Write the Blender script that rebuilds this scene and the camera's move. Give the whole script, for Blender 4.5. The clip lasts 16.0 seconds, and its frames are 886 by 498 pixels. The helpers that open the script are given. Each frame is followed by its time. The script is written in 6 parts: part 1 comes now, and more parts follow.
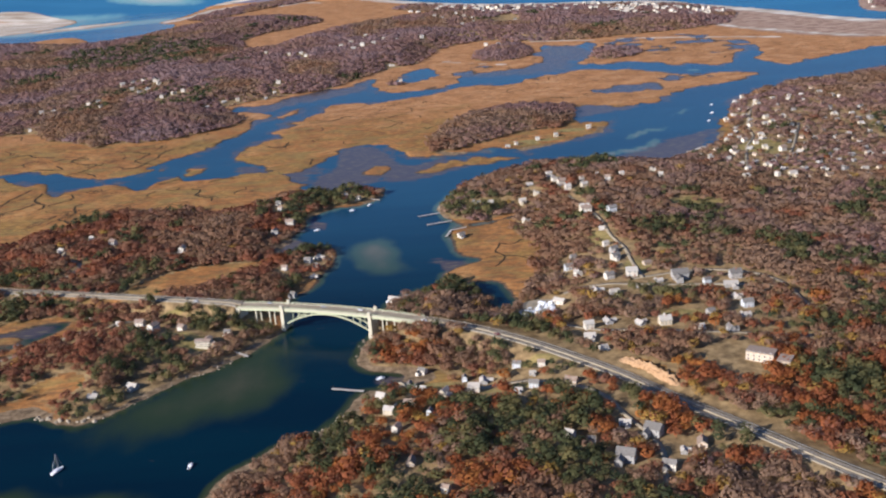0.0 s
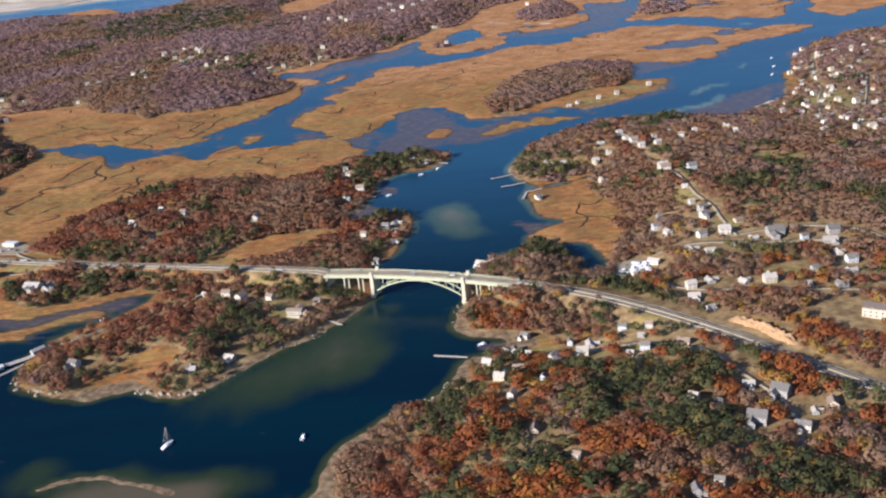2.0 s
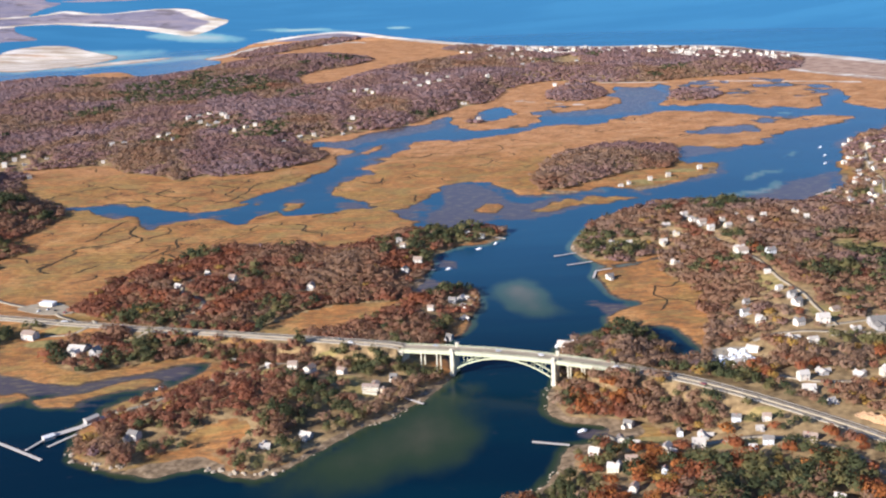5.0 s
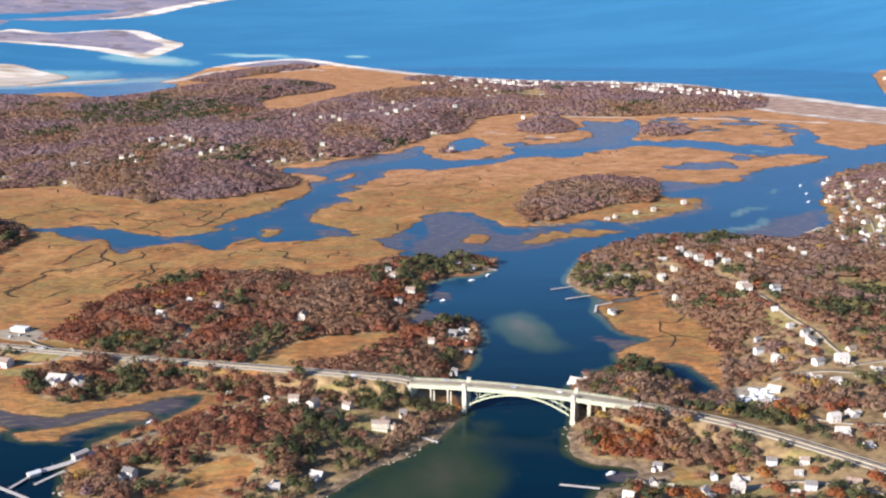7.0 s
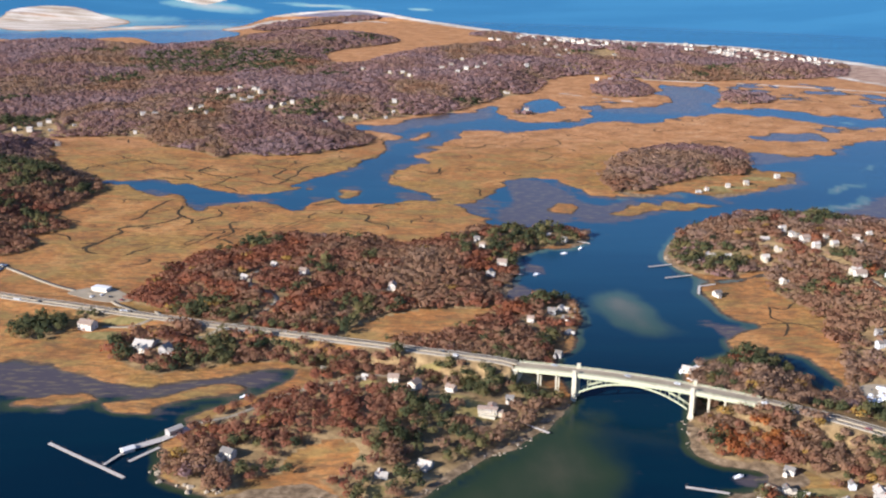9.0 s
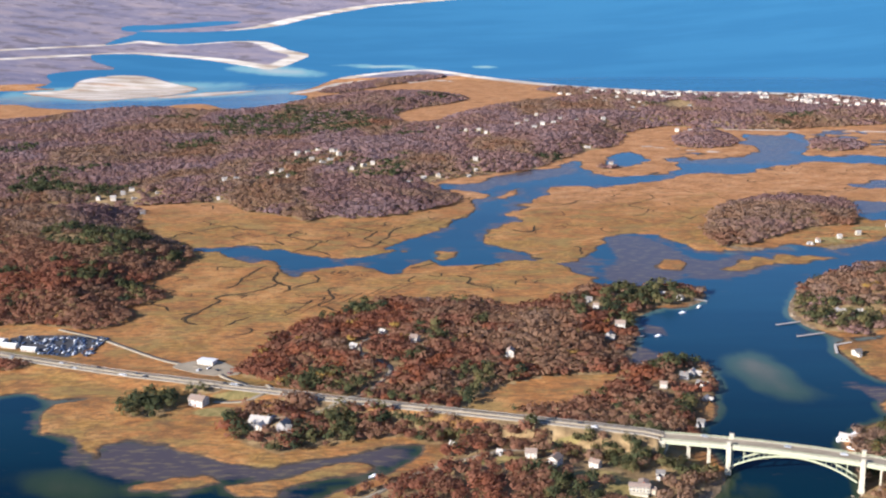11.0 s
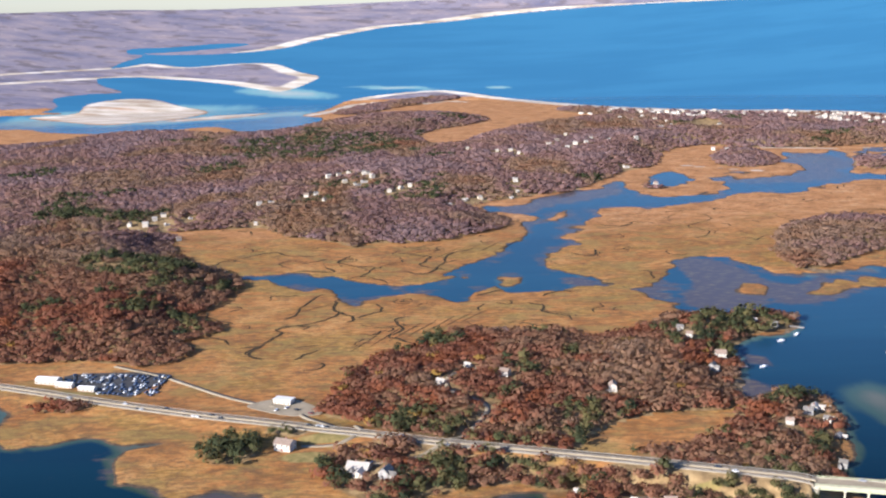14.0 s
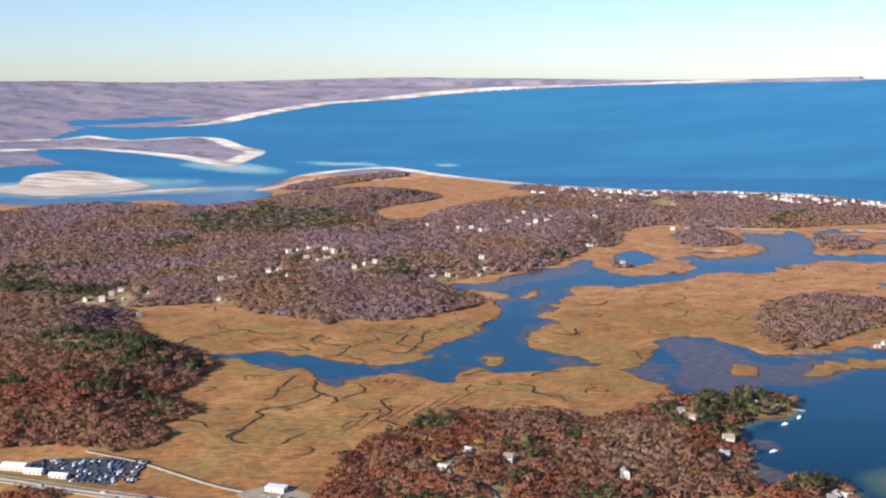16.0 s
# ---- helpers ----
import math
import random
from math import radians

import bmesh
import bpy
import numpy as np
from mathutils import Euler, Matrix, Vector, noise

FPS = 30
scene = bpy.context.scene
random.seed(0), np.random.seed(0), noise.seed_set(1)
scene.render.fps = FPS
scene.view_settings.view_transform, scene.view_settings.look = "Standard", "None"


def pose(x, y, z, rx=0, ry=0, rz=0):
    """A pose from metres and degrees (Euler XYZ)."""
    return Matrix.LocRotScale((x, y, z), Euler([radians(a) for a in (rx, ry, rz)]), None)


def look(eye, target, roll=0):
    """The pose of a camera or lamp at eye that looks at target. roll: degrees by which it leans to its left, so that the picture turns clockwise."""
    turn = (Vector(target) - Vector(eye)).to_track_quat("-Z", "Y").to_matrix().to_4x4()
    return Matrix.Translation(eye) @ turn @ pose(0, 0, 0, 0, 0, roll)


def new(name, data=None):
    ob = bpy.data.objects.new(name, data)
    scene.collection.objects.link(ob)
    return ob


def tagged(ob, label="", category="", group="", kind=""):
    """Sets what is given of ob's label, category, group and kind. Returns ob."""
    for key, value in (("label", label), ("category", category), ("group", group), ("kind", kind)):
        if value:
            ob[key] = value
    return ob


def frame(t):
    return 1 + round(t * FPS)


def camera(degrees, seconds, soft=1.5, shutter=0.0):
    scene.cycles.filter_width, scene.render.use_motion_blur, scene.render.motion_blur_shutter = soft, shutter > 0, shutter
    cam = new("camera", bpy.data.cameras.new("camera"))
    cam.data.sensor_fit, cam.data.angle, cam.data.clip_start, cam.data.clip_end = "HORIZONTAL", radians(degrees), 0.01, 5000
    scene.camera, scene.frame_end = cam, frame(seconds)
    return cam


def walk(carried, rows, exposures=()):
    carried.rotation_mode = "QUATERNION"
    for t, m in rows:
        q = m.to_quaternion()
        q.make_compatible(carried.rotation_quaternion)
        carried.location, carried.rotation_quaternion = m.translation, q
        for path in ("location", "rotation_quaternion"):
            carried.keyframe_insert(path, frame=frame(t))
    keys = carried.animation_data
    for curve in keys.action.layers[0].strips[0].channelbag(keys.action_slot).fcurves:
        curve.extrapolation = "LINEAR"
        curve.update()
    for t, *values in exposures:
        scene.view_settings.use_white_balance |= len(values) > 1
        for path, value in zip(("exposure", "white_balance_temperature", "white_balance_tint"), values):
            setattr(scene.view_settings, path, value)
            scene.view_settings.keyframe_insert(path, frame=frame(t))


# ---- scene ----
cam = camera(43.29, 16.0, soft=2.2)
walk(cam, [
    (0.0, pose(135.0, -911.6, 370.0, 71.35, 3.62, -1.60)),
    (0.5, pose(119.7, -910.2, 371.1, 70.18, 4.52, -1.30)),
    (1.0, pose(103.1, -906.7, 370.1, 69.26, 5.04, -0.38)),
    (1.5, pose(87.4, -899.2, 368.4, 69.14, 5.04, -0.71)),
    (2.0, pose(71.3, -891.4, 366.9, 69.57, 5.17, -1.25)),
    (2.5, pose(55.9, -883.9, 364.9, 70.28, 4.92, -1.93)),
    (3.0, pose(41.0, -875.2, 362.8, 70.25, 3.76, -2.33)),
    (3.5, pose(24.7, -867.1, 360.5, 70.88, 3.47, -1.79)),
    (4.0, pose(9.1, -857.9, 356.5, 72.26, 3.39, -1.00)),
    (4.2, pose(3.5, -853.4, 354.7, 72.95, 3.30, -1.04)),
    (6.3, pose(-55.3, -805.4, 337.1, 74.31, 1.41, -3.47)),
    (6.5, pose(-61.6, -801.5, 336.4, 74.56, 1.36, -3.92)),
    (7.0, pose(-76.5, -790.8, 333.8, 75.41, 0.52, -4.45)),
    (7.5, pose(-90.4, -778.7, 331.7, 76.56, -0.29, -4.53)),
    (8.0, pose(-103.4, -765.4, 331.0, 76.76, -1.23, -4.29)),
    (8.5, pose(-115.2, -751.0, 332.0, 75.28, -3.15, -2.74)),
    (9.0, pose(-125.3, -735.7, 335.6, 73.05, -0.96, -1.89)),
    (9.5, pose(-137.7, -721.9, 336.5, 73.95, 1.05, -0.37)),
    (9.7, pose(-143.0, -716.8, 336.0, 74.87, 1.07, -0.02)),
    (11.8, pose(-204.1, -669.2, 323.5, 76.05, 1.40, 0.50)),
    (12.0, pose(-209.5, -664.2, 323.0, 75.92, 1.85, 0.31)),
    (12.5, pose(-223.2, -652.0, 320.5, 75.81, 2.17, 0.04)),
    (13.0, pose(-237.4, -640.2, 319.0, 76.32, 2.07, -0.80)),
    (13.5, pose(-252.3, -629.4, 317.1, 76.96, 2.02, -1.17)),
    (14.0, pose(-267.3, -618.6, 316.2, 77.13, 1.57, -0.48)),
    (14.5, pose(-282.5, -608.3, 313.6, 78.16, 1.19, 0.30)),
    (15.0, pose(-296.0, -597.1, 312.6, 79.71, 0.45, -0.80)),
    (15.5, pose(-311.6, -588.2, 310.0, 80.38, 0.31, -2.81)),
    (16.0, pose(-325.3, -576.1, 307.4, 81.10, 0.33, -3.97)),
], exposures=[(0.0, 0.70, 6000, 14), (4.2, 1.08, 6000, 14), (7.5, 1.18, 6000, 14), (9.0, 1.06, 6000, 14), (14.5, 1.14, 6000, 14), (16.0, 0.98, 6000, 14)])

# ---- world, sun, exposure ----
SUN_FROM = Vector((-0.82, -0.57, 0.0)).normalized()
SUN_HIGH = radians(23)
world = bpy.data.worlds.new("world")
scene.world = world
world.use_nodes = True
wt = world.node_tree
sky = wt.nodes.new("ShaderNodeTexSky")
sky.sky_type = "NISHITA"
sky.sun_disc = False
sky.sun_elevation = SUN_HIGH
sky.sun_rotation = math.atan2(SUN_FROM.x, SUN_FROM.y)
sky.dust_density = 0.12
sky.air_density = 1.0
sky.ozone_density = 2.5
wt.nodes["Background"].inputs["Strength"].default_value = 0.069
cool = wt.nodes.new("ShaderNodeMix")
cool.data_type, cool.blend_type = "RGBA", "MULTIPLY"
cool.inputs[0].default_value = 1.0
cool.inputs[7].default_value = (0.85, 0.955, 1.22, 1)
wt.links.new(sky.outputs[0], cool.inputs[6])
wt.links.new(cool.outputs[2], wt.nodes["Background"].inputs["Color"])
sun = new("sun", bpy.data.lights.new("sun", "SUN"))
sun.data.energy = 5.0
sun.data.angle = radians(0.53)
sun.data.color = (1.0, 0.93, 0.83)
sun.matrix_world = look(SUN_FROM * 1000 * math.cos(SUN_HIGH) + Vector((0, 0, 1000 * math.sin(SUN_HIGH))), (0, 0, 0))

# ---- numbers: noise, outlines, distance ----
def lattice(ix, iy, seed):
    n = (ix * 374761393 + iy * 668265263 + seed * 974634777) & 0x7FFFFFFF
    n = ((n ^ (n >> 13)) * 1274126177) & 0x7FFFFFFF
    return ((n ^ (n >> 16)) & 0xFFFF) / 65535.0


def vnoise(x, y, seed=0):
    ix, iy = np.floor(x).astype(np.int64), np.floor(y).astype(np.int64)
    fx, fy = x - ix, y - iy
    fx, fy = fx * fx * (3 - 2 * fx), fy * fy * (3 - 2 * fy)
    a, b = lattice(ix, iy, seed), lattice(ix + 1, iy, seed)
    c, d = lattice(ix, iy + 1, seed), lattice(ix + 1, iy + 1, seed)
    return (a + (b - a) * fx) * (1 - fy) + (c + (d - c) * fx) * fy


def fbm(x, y, seed=0, octaves=3):
    total, size = 0.0, 0.5
    for k in range(octaves):
        total = total + (vnoise(x * 2 ** k + 17 * k, y * 2 ** k - 9 * k, seed + k) - 0.5) * size * 2
        size *= 0.5
    return total


def smooth(a, b, v):
    k = np.clip((v - a) / (b - a), 0, 1)
    return k * k * (3 - 2 * k)


def spline(points, closed=True, steps=4):
    """A smooth line through the points of a plan."""
    p = np.array(points, float)
    n = len(p)
    out = []
    for i in range(n if closed else n - 1):
        if closed:
            a, b, c, d = p[i - 1], p[i], p[(i + 1) % n], p[(i + 2) % n]
        else:
            a, b, c, d = p[max(i - 1, 0)], p[i], p[i + 1], p[min(i + 2, n - 1)]
        for k in range(steps):
            t = k / steps
            out.append(0.5 * (2 * b + (c - a) * t + (2 * a - 5 * b + 4 * c - d) * t * t + (3 * b - a - 3 * c + d) * t ** 3))
    if not closed:
        out.append(p[-1])
    return np.array(out)


def line_distance(x, y, line, closed):
    best = np.full(x.shape, 1e9)
    n = len(line)
    for i in range(n if closed else n - 1):
        a, b = line[i], line[(i + 1) % n]
        ex, ey = b[0] - a[0], b[1] - a[1]
        t = np.clip(((x - a[0]) * ex + (y - a[1]) * ey) / (ex * ex + ey * ey + 1e-9), 0, 1)
        best = np.minimum(best, (x - a[0] - ex * t) ** 2 + (y - a[1] - ey * t) ** 2)
    return np.sqrt(best)


FAR = 60.0


def inside(x, y, line):
    """Metres inside a closed outline; below nought outside it, and no more than FAR from it outside its box."""
    out = np.full(x.shape, -FAR)
    lo, hi = line.min(0) - FAR, line.max(0) + FAR
    near = (x > lo[0]) & (x < hi[0]) & (y > lo[1]) & (y < hi[1])
    px, py = x[near], y[near]
    odd = np.zeros(px.shape, bool)
    n = len(line)
    for i in range(n):
        a, b = line[i], line[(i + 1) % n]
        if a[1] == b[1]:
            continue
        cut = ((a[1] > py) != (b[1] > py)) & (px < (b[0] - a[0]) * (py - a[1]) / (b[1] - a[1]) + a[0])
        odd ^= cut
    far = line_distance(px, py, line, True)
    out[near] = np.where(odd, far, -far)
    return out


# ---- the plan: outlines of land and woods, in metres ----
WEST_SOUTH_SHORE = [(0, -6), (-10, -22), (-26, -48), (-41, -72), (-53, -83), (-69, -93), (-80, -105), (-91, -118), (-101, -132),
                    (-115, -149), (-126, -157), (-140, -163), (-158, -160), (-172, -148), (-186, -146), (-212, -153), (-232, -145),
                    (-255, -132), (-275, -118), (-277, -90), (-281, -72), (-274, -52), (-262, -40), (-275, -36)]
WEST_COVE_SHORE = [(-240, -5), (-215, 20), (-205, 45), (-230, 45), (-262, 30), (-285, 25), (-330, 20), (-368, 40), (-413, 58),
                   (-437, 56), (-440, 38), (-454, 46), (-472, 73), (-489, 84), (-503, 103), (-509, 129), (-501, 139), (-478, 143),
                   (-514, 147), (-526, 159), (-552, 155), (-585, 150), (-610, 178), (-616, 212), (-641, 246), (-668, 260), (-760, 284), (-900, 318), (-1400, 440), (-2400, 670)]
WEST_RIVER_SHORE = [(0, 6), (-6, 43), (-1, 74), (14, 95), (20, 133), (29, 157), (31, 185), (27, 214), (9, 224), (-10, 221), (-24, 208),
                    (-29, 224), (-20, 260), (-11, 296), (-10, 331), (5, 350), (21, 363), (53, 372), (77, 413), (68, 441), (28, 439),
                    (1, 432), (-24, 453), (-33, 467), (-21, 488), (-36, 493), (-62, 560), (-104, 560), (-133, 558), (-189, 551),
                    (-219, 575), (-242, 525), (-255, 518), (-295, 551), (-315, 548), (-340, 529), (-363, 518), (-390, 563),
                    (-431, 583), (-488, 629), (-560, 640), (-900, 660), (-2400, 900)]
NORTH_CREEK_SHORE = [(-2400, 700), (-900, 640), (-560, 650), (-491, 655), (-441, 658), (-380, 624), (-332, 602), (-294, 597), (-254, 632),
                     (-222, 683), (-194, 731), (-182, 785), (-159, 822), (-140, 904), (-136, 973), (-185, 1001), (-213, 1005),
                     (-206, 1040), (-149, 1041), (-112, 1099), (-62, 1154), (-11, 1169)]
NORTH_EAST_SHORE = [(15, 1215), (35, 1234), (40, 1153), (65, 1100), (125, 1094), (188, 1137), (220, 1203), (251, 1234), (315, 1256),
                    (372, 1311), (370, 1436), (404, 1512), (465, 1493), (507, 1531), (473, 1334), (440, 1259), (534, 1241),
                    (608, 1193), (696, 1159), (759, 1282), (769, 1371), (818, 1375), (782, 1252), (775, 1158), (814, 1117),
                    (929, 1186), (1100, 1260), (1400, 1300)]
NORTH_SEA_SHORE = [(1400, 1350), (1135, 1600), (1040, 1780), (960, 1920), (870, 2055), (810, 2170), (670, 2255), (515, 2305),
                   (360, 2375), (205, 2490), (75, 2640), (-65, 2845), (-225, 3140), (-315, 3165), (-425, 3085), (-535, 2920),
                   (-590, 2595), (-640, 2460), (-570, 2375), (-610, 2190), (-680, 2090), (-720, 2035), (-765, 2145), (-840, 2245),
                   (-930, 2210), (-1035, 2165), (-1135, 2165), (-1265, 2225), (-1475, 2330), (-2600, 2300)]
MARSH_ISLAND = [(-140, 671), (-115, 738), (-81, 790), (-106, 814), (-74, 872), (-47, 936), (-17, 1004), (39, 996), (78, 1016), (147, 1032),
                (180, 1065), (213, 1089), (285, 1096), (357, 1146), (439, 1180), (513, 1171), (573, 1091), (631, 1073), (693, 1067),
                (722, 1030), (654, 971), (567, 928), (505, 863), (451, 837), (385, 863), (359, 751), (408, 745), (388, 672), (355, 637),
                (304, 596), (251, 597), (223, 607), (190, 595), (161, 598), (136, 583), (115, 592), (89, 624), (72, 677), (49, 680),
                (18, 684), (0, 636), (-6, 604), (-33, 571), (-76, 583), (-112, 603)]
EAST_SOUTH_SHORE = [(1400, -900), (300, -900), (-10, -420), (-25, -300), (-20, -273), (-13, -250), (4, -233), (24, -212), (43, -199),
                    (57, -180), (65, -157), (72, -143), (93, -133), (106, -115), (92, -109), (75, -102), (65, -79), (68, -49), (78, -27)]
EAST_RIVER_SHORE = [(85, 21), (90, 44), (109, 65), (129, 78), (147, 82), (138, 96), (152, 124), (178, 143), (160, 161), (154, 186),
                    (149, 221), (152, 242), (171, 264), (219, 278), (232, 288), (184, 261), (163, 267), (146, 297), (141, 329), (144, 354),
                    (163, 402), (199, 461), (242, 496), (284, 519), (356, 516), (406, 489), (456, 483), (479, 528), (515, 551),
                    (548, 635), (582, 737), (620, 818), (679, 887), (739, 931), (814, 956), (1400, 1000)]
LAGOON = [(155, 78), (182, 83), (196, 69), (201, 40), (201, 18), (188, 5), (181, 20), (177, 48), (168, 66)]
NORTH_POND = [(95, 1180), (130, 1195), (160, 1260), (150, 1330), (110, 1290), (85, 1230)]
BARS = [[(-208, 590), (-190, 612), (-168, 612), (-180, 586), (-203, 572)], [(110, 505), (150, 545), (205, 562), (258, 562), (185, 525), (136, 498)],
        [(34, 522), (62, 548), (98, 534), (66, 505)], [(-124, 905), (-106, 952), (-66, 1014), (-90, 934)],
        [(-250, 622), (-236, 630), (-228, 618)], [(-96, 580), (-60, 590), (-40, 560), (-70, 556)], [(-150, 930), (-138, 960), (-132, 940)],
        [(560, 1330), (640, 1400), (720, 1370), (690, 1290), (600, 1290)], [(740, 1400), (800, 1460), (860, 1400), (800, 1350)],
        [(-333, -12), (-300, -28), (-290, -10), (-240, 5), (-250, 25), (-300, 5)], [(-396, -12), (-376, 3), (-350, 5), (-338, -8), (-362, -22)]]
OUTER_BAR = [(-1450, 2620), (-1340, 2705), (-1400, 3010), (-1335, 3175), (-1205, 3110), (-1055, 2840), (-930, 2640), (-975, 2475),
             (-1065, 2405), (-1160, 2365), (-1325, 2495)]
SECOND_BAR = [(-1005, 2400), (-890, 2525), (-740, 2560), (-845, 2440)]
OUTER_SPIT = [(-2400, 4700), (-1910, 5010), (-1830, 5360), (-1530, 4930), (-1320, 5120), (-1110, 5010), (-890, 4320), (-770, 4010),
              (-770, 3660), (-810, 3310), (-900, 3410), (-1070, 3690), (-1240, 3930), (-1430, 4130), (-1700, 4300), (-2400, 4000)]
FAR_COAST = [(-2250, 6500), (-2000, 6300), (-1650, 6200), (-1400, 6500), (-1300, 7000), (-1250, 8100), (-1050, 9950), (-850, 11350),
             (-250, 12950), (900, 17500), (4000, 25000), (14000, 44000), (-40000, 60000), (-60000, 20000), (-20000, 4000), (-4500, 2800),
             (-3600, 3300), (-3000, 4400), (-2300, 5600)]
FAR_BAY = [(-2450, 7300), (-2200, 7400), (-1950, 7850), (-1700, 7600), (-1750, 7100), (-2000, 6650), (-2250, 6550)]
WEST_LAND = spline(WEST_SOUTH_SHORE + WEST_COVE_SHORE + WEST_RIVER_SHORE[::-1])
NORTH_LAND = spline(NORTH_CREEK_SHORE + NORTH_EAST_SHORE + NORTH_SEA_SHORE)
EAST_LAND = spline(EAST_SOUTH_SHORE + EAST_RIVER_SHORE)
EAST_POINT = [(1190, 1720), (1230, 1900), (1340, 2180), (1420, 2360), (1600, 2500), (2300, 2500), (2300, 1500), (1500, 1580), (1300, 1640)]
LANDS = [spline(EAST_POINT), WEST_LAND, NORTH_LAND, EAST_LAND, spline(MARSH_ISLAND), spline(OUTER_SPIT), spline(FAR_COAST), spline(OUTER_BAR), spline(SECOND_BAR)]
WEST_FLATS = [(-4000, 2700), (-1580, 2680), (-1470, 2790), (-1480, 2960), (-1600, 3270), (-1520, 3430), (-1420, 3470), (-1650, 3940), (-1840, 4600), (-2010, 5510),
              (-2170, 6430), (-2900, 6400), (-5000, 6000)]
LANDS += [spline(WEST_FLATS), spline([(-206, -270), (-180, -261), (-151, -269), (-118, -288), (-124, -291), (-152, -274), (-180, -266), (-203, -274)])] + [spline(b) for b in BARS]
WOOD_POND = [(312, 1930), (330, 1880), (372, 1900), (385, 1960), (365, 2020), (325, 1985)]
WATERS = [spline(WOOD_POND), spline(LAGOON), spline(NORTH_POND), spline(FAR_BAY)]

POINT_WOOD = [(-361, 201), (-355, 268), (-346, 304), (-328, 332), (-290, 354), (-264, 390), (-215, 400), (-165, 399), (-127, 378),
              (-89, 390), (-64, 414), (-38, 435), (2, 434), (55, 432), (70, 414), (50, 385), (15, 368), (-4, 336), (-15, 287), (-26, 240),
              (-36, 212), (-52, 190), (-78, 178), (-119, 152), (-160, 122), (-230, 112), (-290, 140), (-330, 180)]
BANK_WOOD = [(-52, 179), (-25, 203), (9, 217), (25, 205), (26, 162), (17, 133), (-4, 100), (-6, 78), (-22, 68), (-79, 86), (-132, 105),
             (-98, 132), (-73, 153)]
SOUTH_WOOD = [(-272, -96), (-262, -46), (-236, -20), (-200, 10), (-190, 40), (-172, 62), (-131, 58), (-80, 42), (-29, 24), (-9, 4), (-14, -22),
              (-35, -54), (-68, -84), (-98, -120), (-127, -148), (-146, -155), (-164, -143), (-186, -118), (-216, -124), (-231, -140),
              (-260, -125)]
COVE_WOOD = [(-353, 109), (-330, 129), (-298, 138), (-255, 105), (-225, 92), (-205, 82), (-200, 70), (-231, 61), (-261, 54), (-288, 46),
             (-309, 34), (-322, 44), (-340, 69)]
HILL_WOOD = [(-490, 612), (-508, 523), (-522, 477), (-486, 432), (-516, 399), (-503, 355), (-524, 328), (-591, 345), (-644, 345),
             (-699, 345), (-900, 360), (-1500, 400), (-1500, 980), (-902, 900), (-827, 901), (-706, 890), (-642, 880), (-605, 762),
             (-577, 723), (-525, 668)]
NORTH_WOOD = [(-640, 920), (-515, 925), (-480, 865), (-415, 825), (-385, 785), (-365, 805), (-285, 810), (-225, 840), (-180, 890),
              (-175, 930), (-205, 1000), (-225, 1055), (-155, 1100), (-115, 1125), (-35, 1180), (50, 1320), (125, 1405), (170, 1560),
              (270, 1645), (410, 1575), (555, 1585), (780, 1640), (850, 1740), (700, 1920), (520, 2040), (300, 2190), (120, 2200), (-5, 2100),
              (-95, 2030), (-170, 1900), (-225, 1745), (-275, 1740), (-310, 1880), (-294, 2000), (-140, 2220), (-215, 2370), (-340, 2420), (-460, 2390),
              (-560, 2260), (-640, 2110), (-750, 2020), (-915, 2105), (-1075, 2055), (-1265, 1930)]
NORTH_WOOD_EDGE = [(-1800, 1900), (-2400, 1800), (-2400, 900), (-1500, 900), (-1000, 880), (-800, 880)]
ISLET_WOOD = [(131, 630), (148, 721), (176, 800), (215, 862), (279, 896), (338, 876), (374, 848), (360, 776), (330, 722), (285, 704),
              (232, 668), (196, 634), (160, 608)]
KNOLL_WOODS = [[(247, 1386), (277, 1544), (330, 1599), (361, 1498), (357, 1401), (299, 1349)],
               [(471, 1356), (528, 1427), (578, 1390), (552, 1310), (490, 1288)], [(66, 1165), (80, 1190), (96, 1170), (80, 1145)]]
EAST_WOOD = [(1300, -850), (320, -850), (20, -420), (-18, -300), (-7, -258), (14, -225), (40, -204), (64, -166), (92, -142), (150, -128),
             (128, -112), (90, -102), (74, -90), (72, -60), (82, -22), (92, 30), (112, 58), (140, 74), (156, 72), (172, 40), (180, 2),
             (205, 2), (208, 30), (222, 66), (236, 120), (240, 175), (222, 230), (235, 275), (225, 296), (190, 272), (160, 285), (150, 300),
             (148, 354), (166, 402), (202, 455), (245, 488), (286, 510), (356, 508), (410, 482), (470, 490)]
EAST_WOOD_EDGE = [(490, 530), (540, 570), (570, 640), (595, 740), (630, 810), (690, 880), (760, 920), (820, 940), (1300, 960)]
WOODS = [(spline(POINT_WOOD), 8.0), (spline(BANK_WOOD), 9.0), (spline(SOUTH_WOOD), 9.0), (spline(COVE_WOOD), 8.0), (spline(HILL_WOOD), 18.0),
         (spline(NORTH_WOOD + NORTH_WOOD_EDGE), 13.0), (spline(ISLET_WOOD), 8.0), (spline(EAST_WOOD + EAST_WOOD_EDGE), 13.0)]
WOODS += [(spline(k), 6.0) for k in KNOLL_WOODS + [[(1240, 1760), (1300, 1960), (1420, 2240), (1640, 2400), (2200, 2400), (2200, 1600), (1500, 1640)]]]
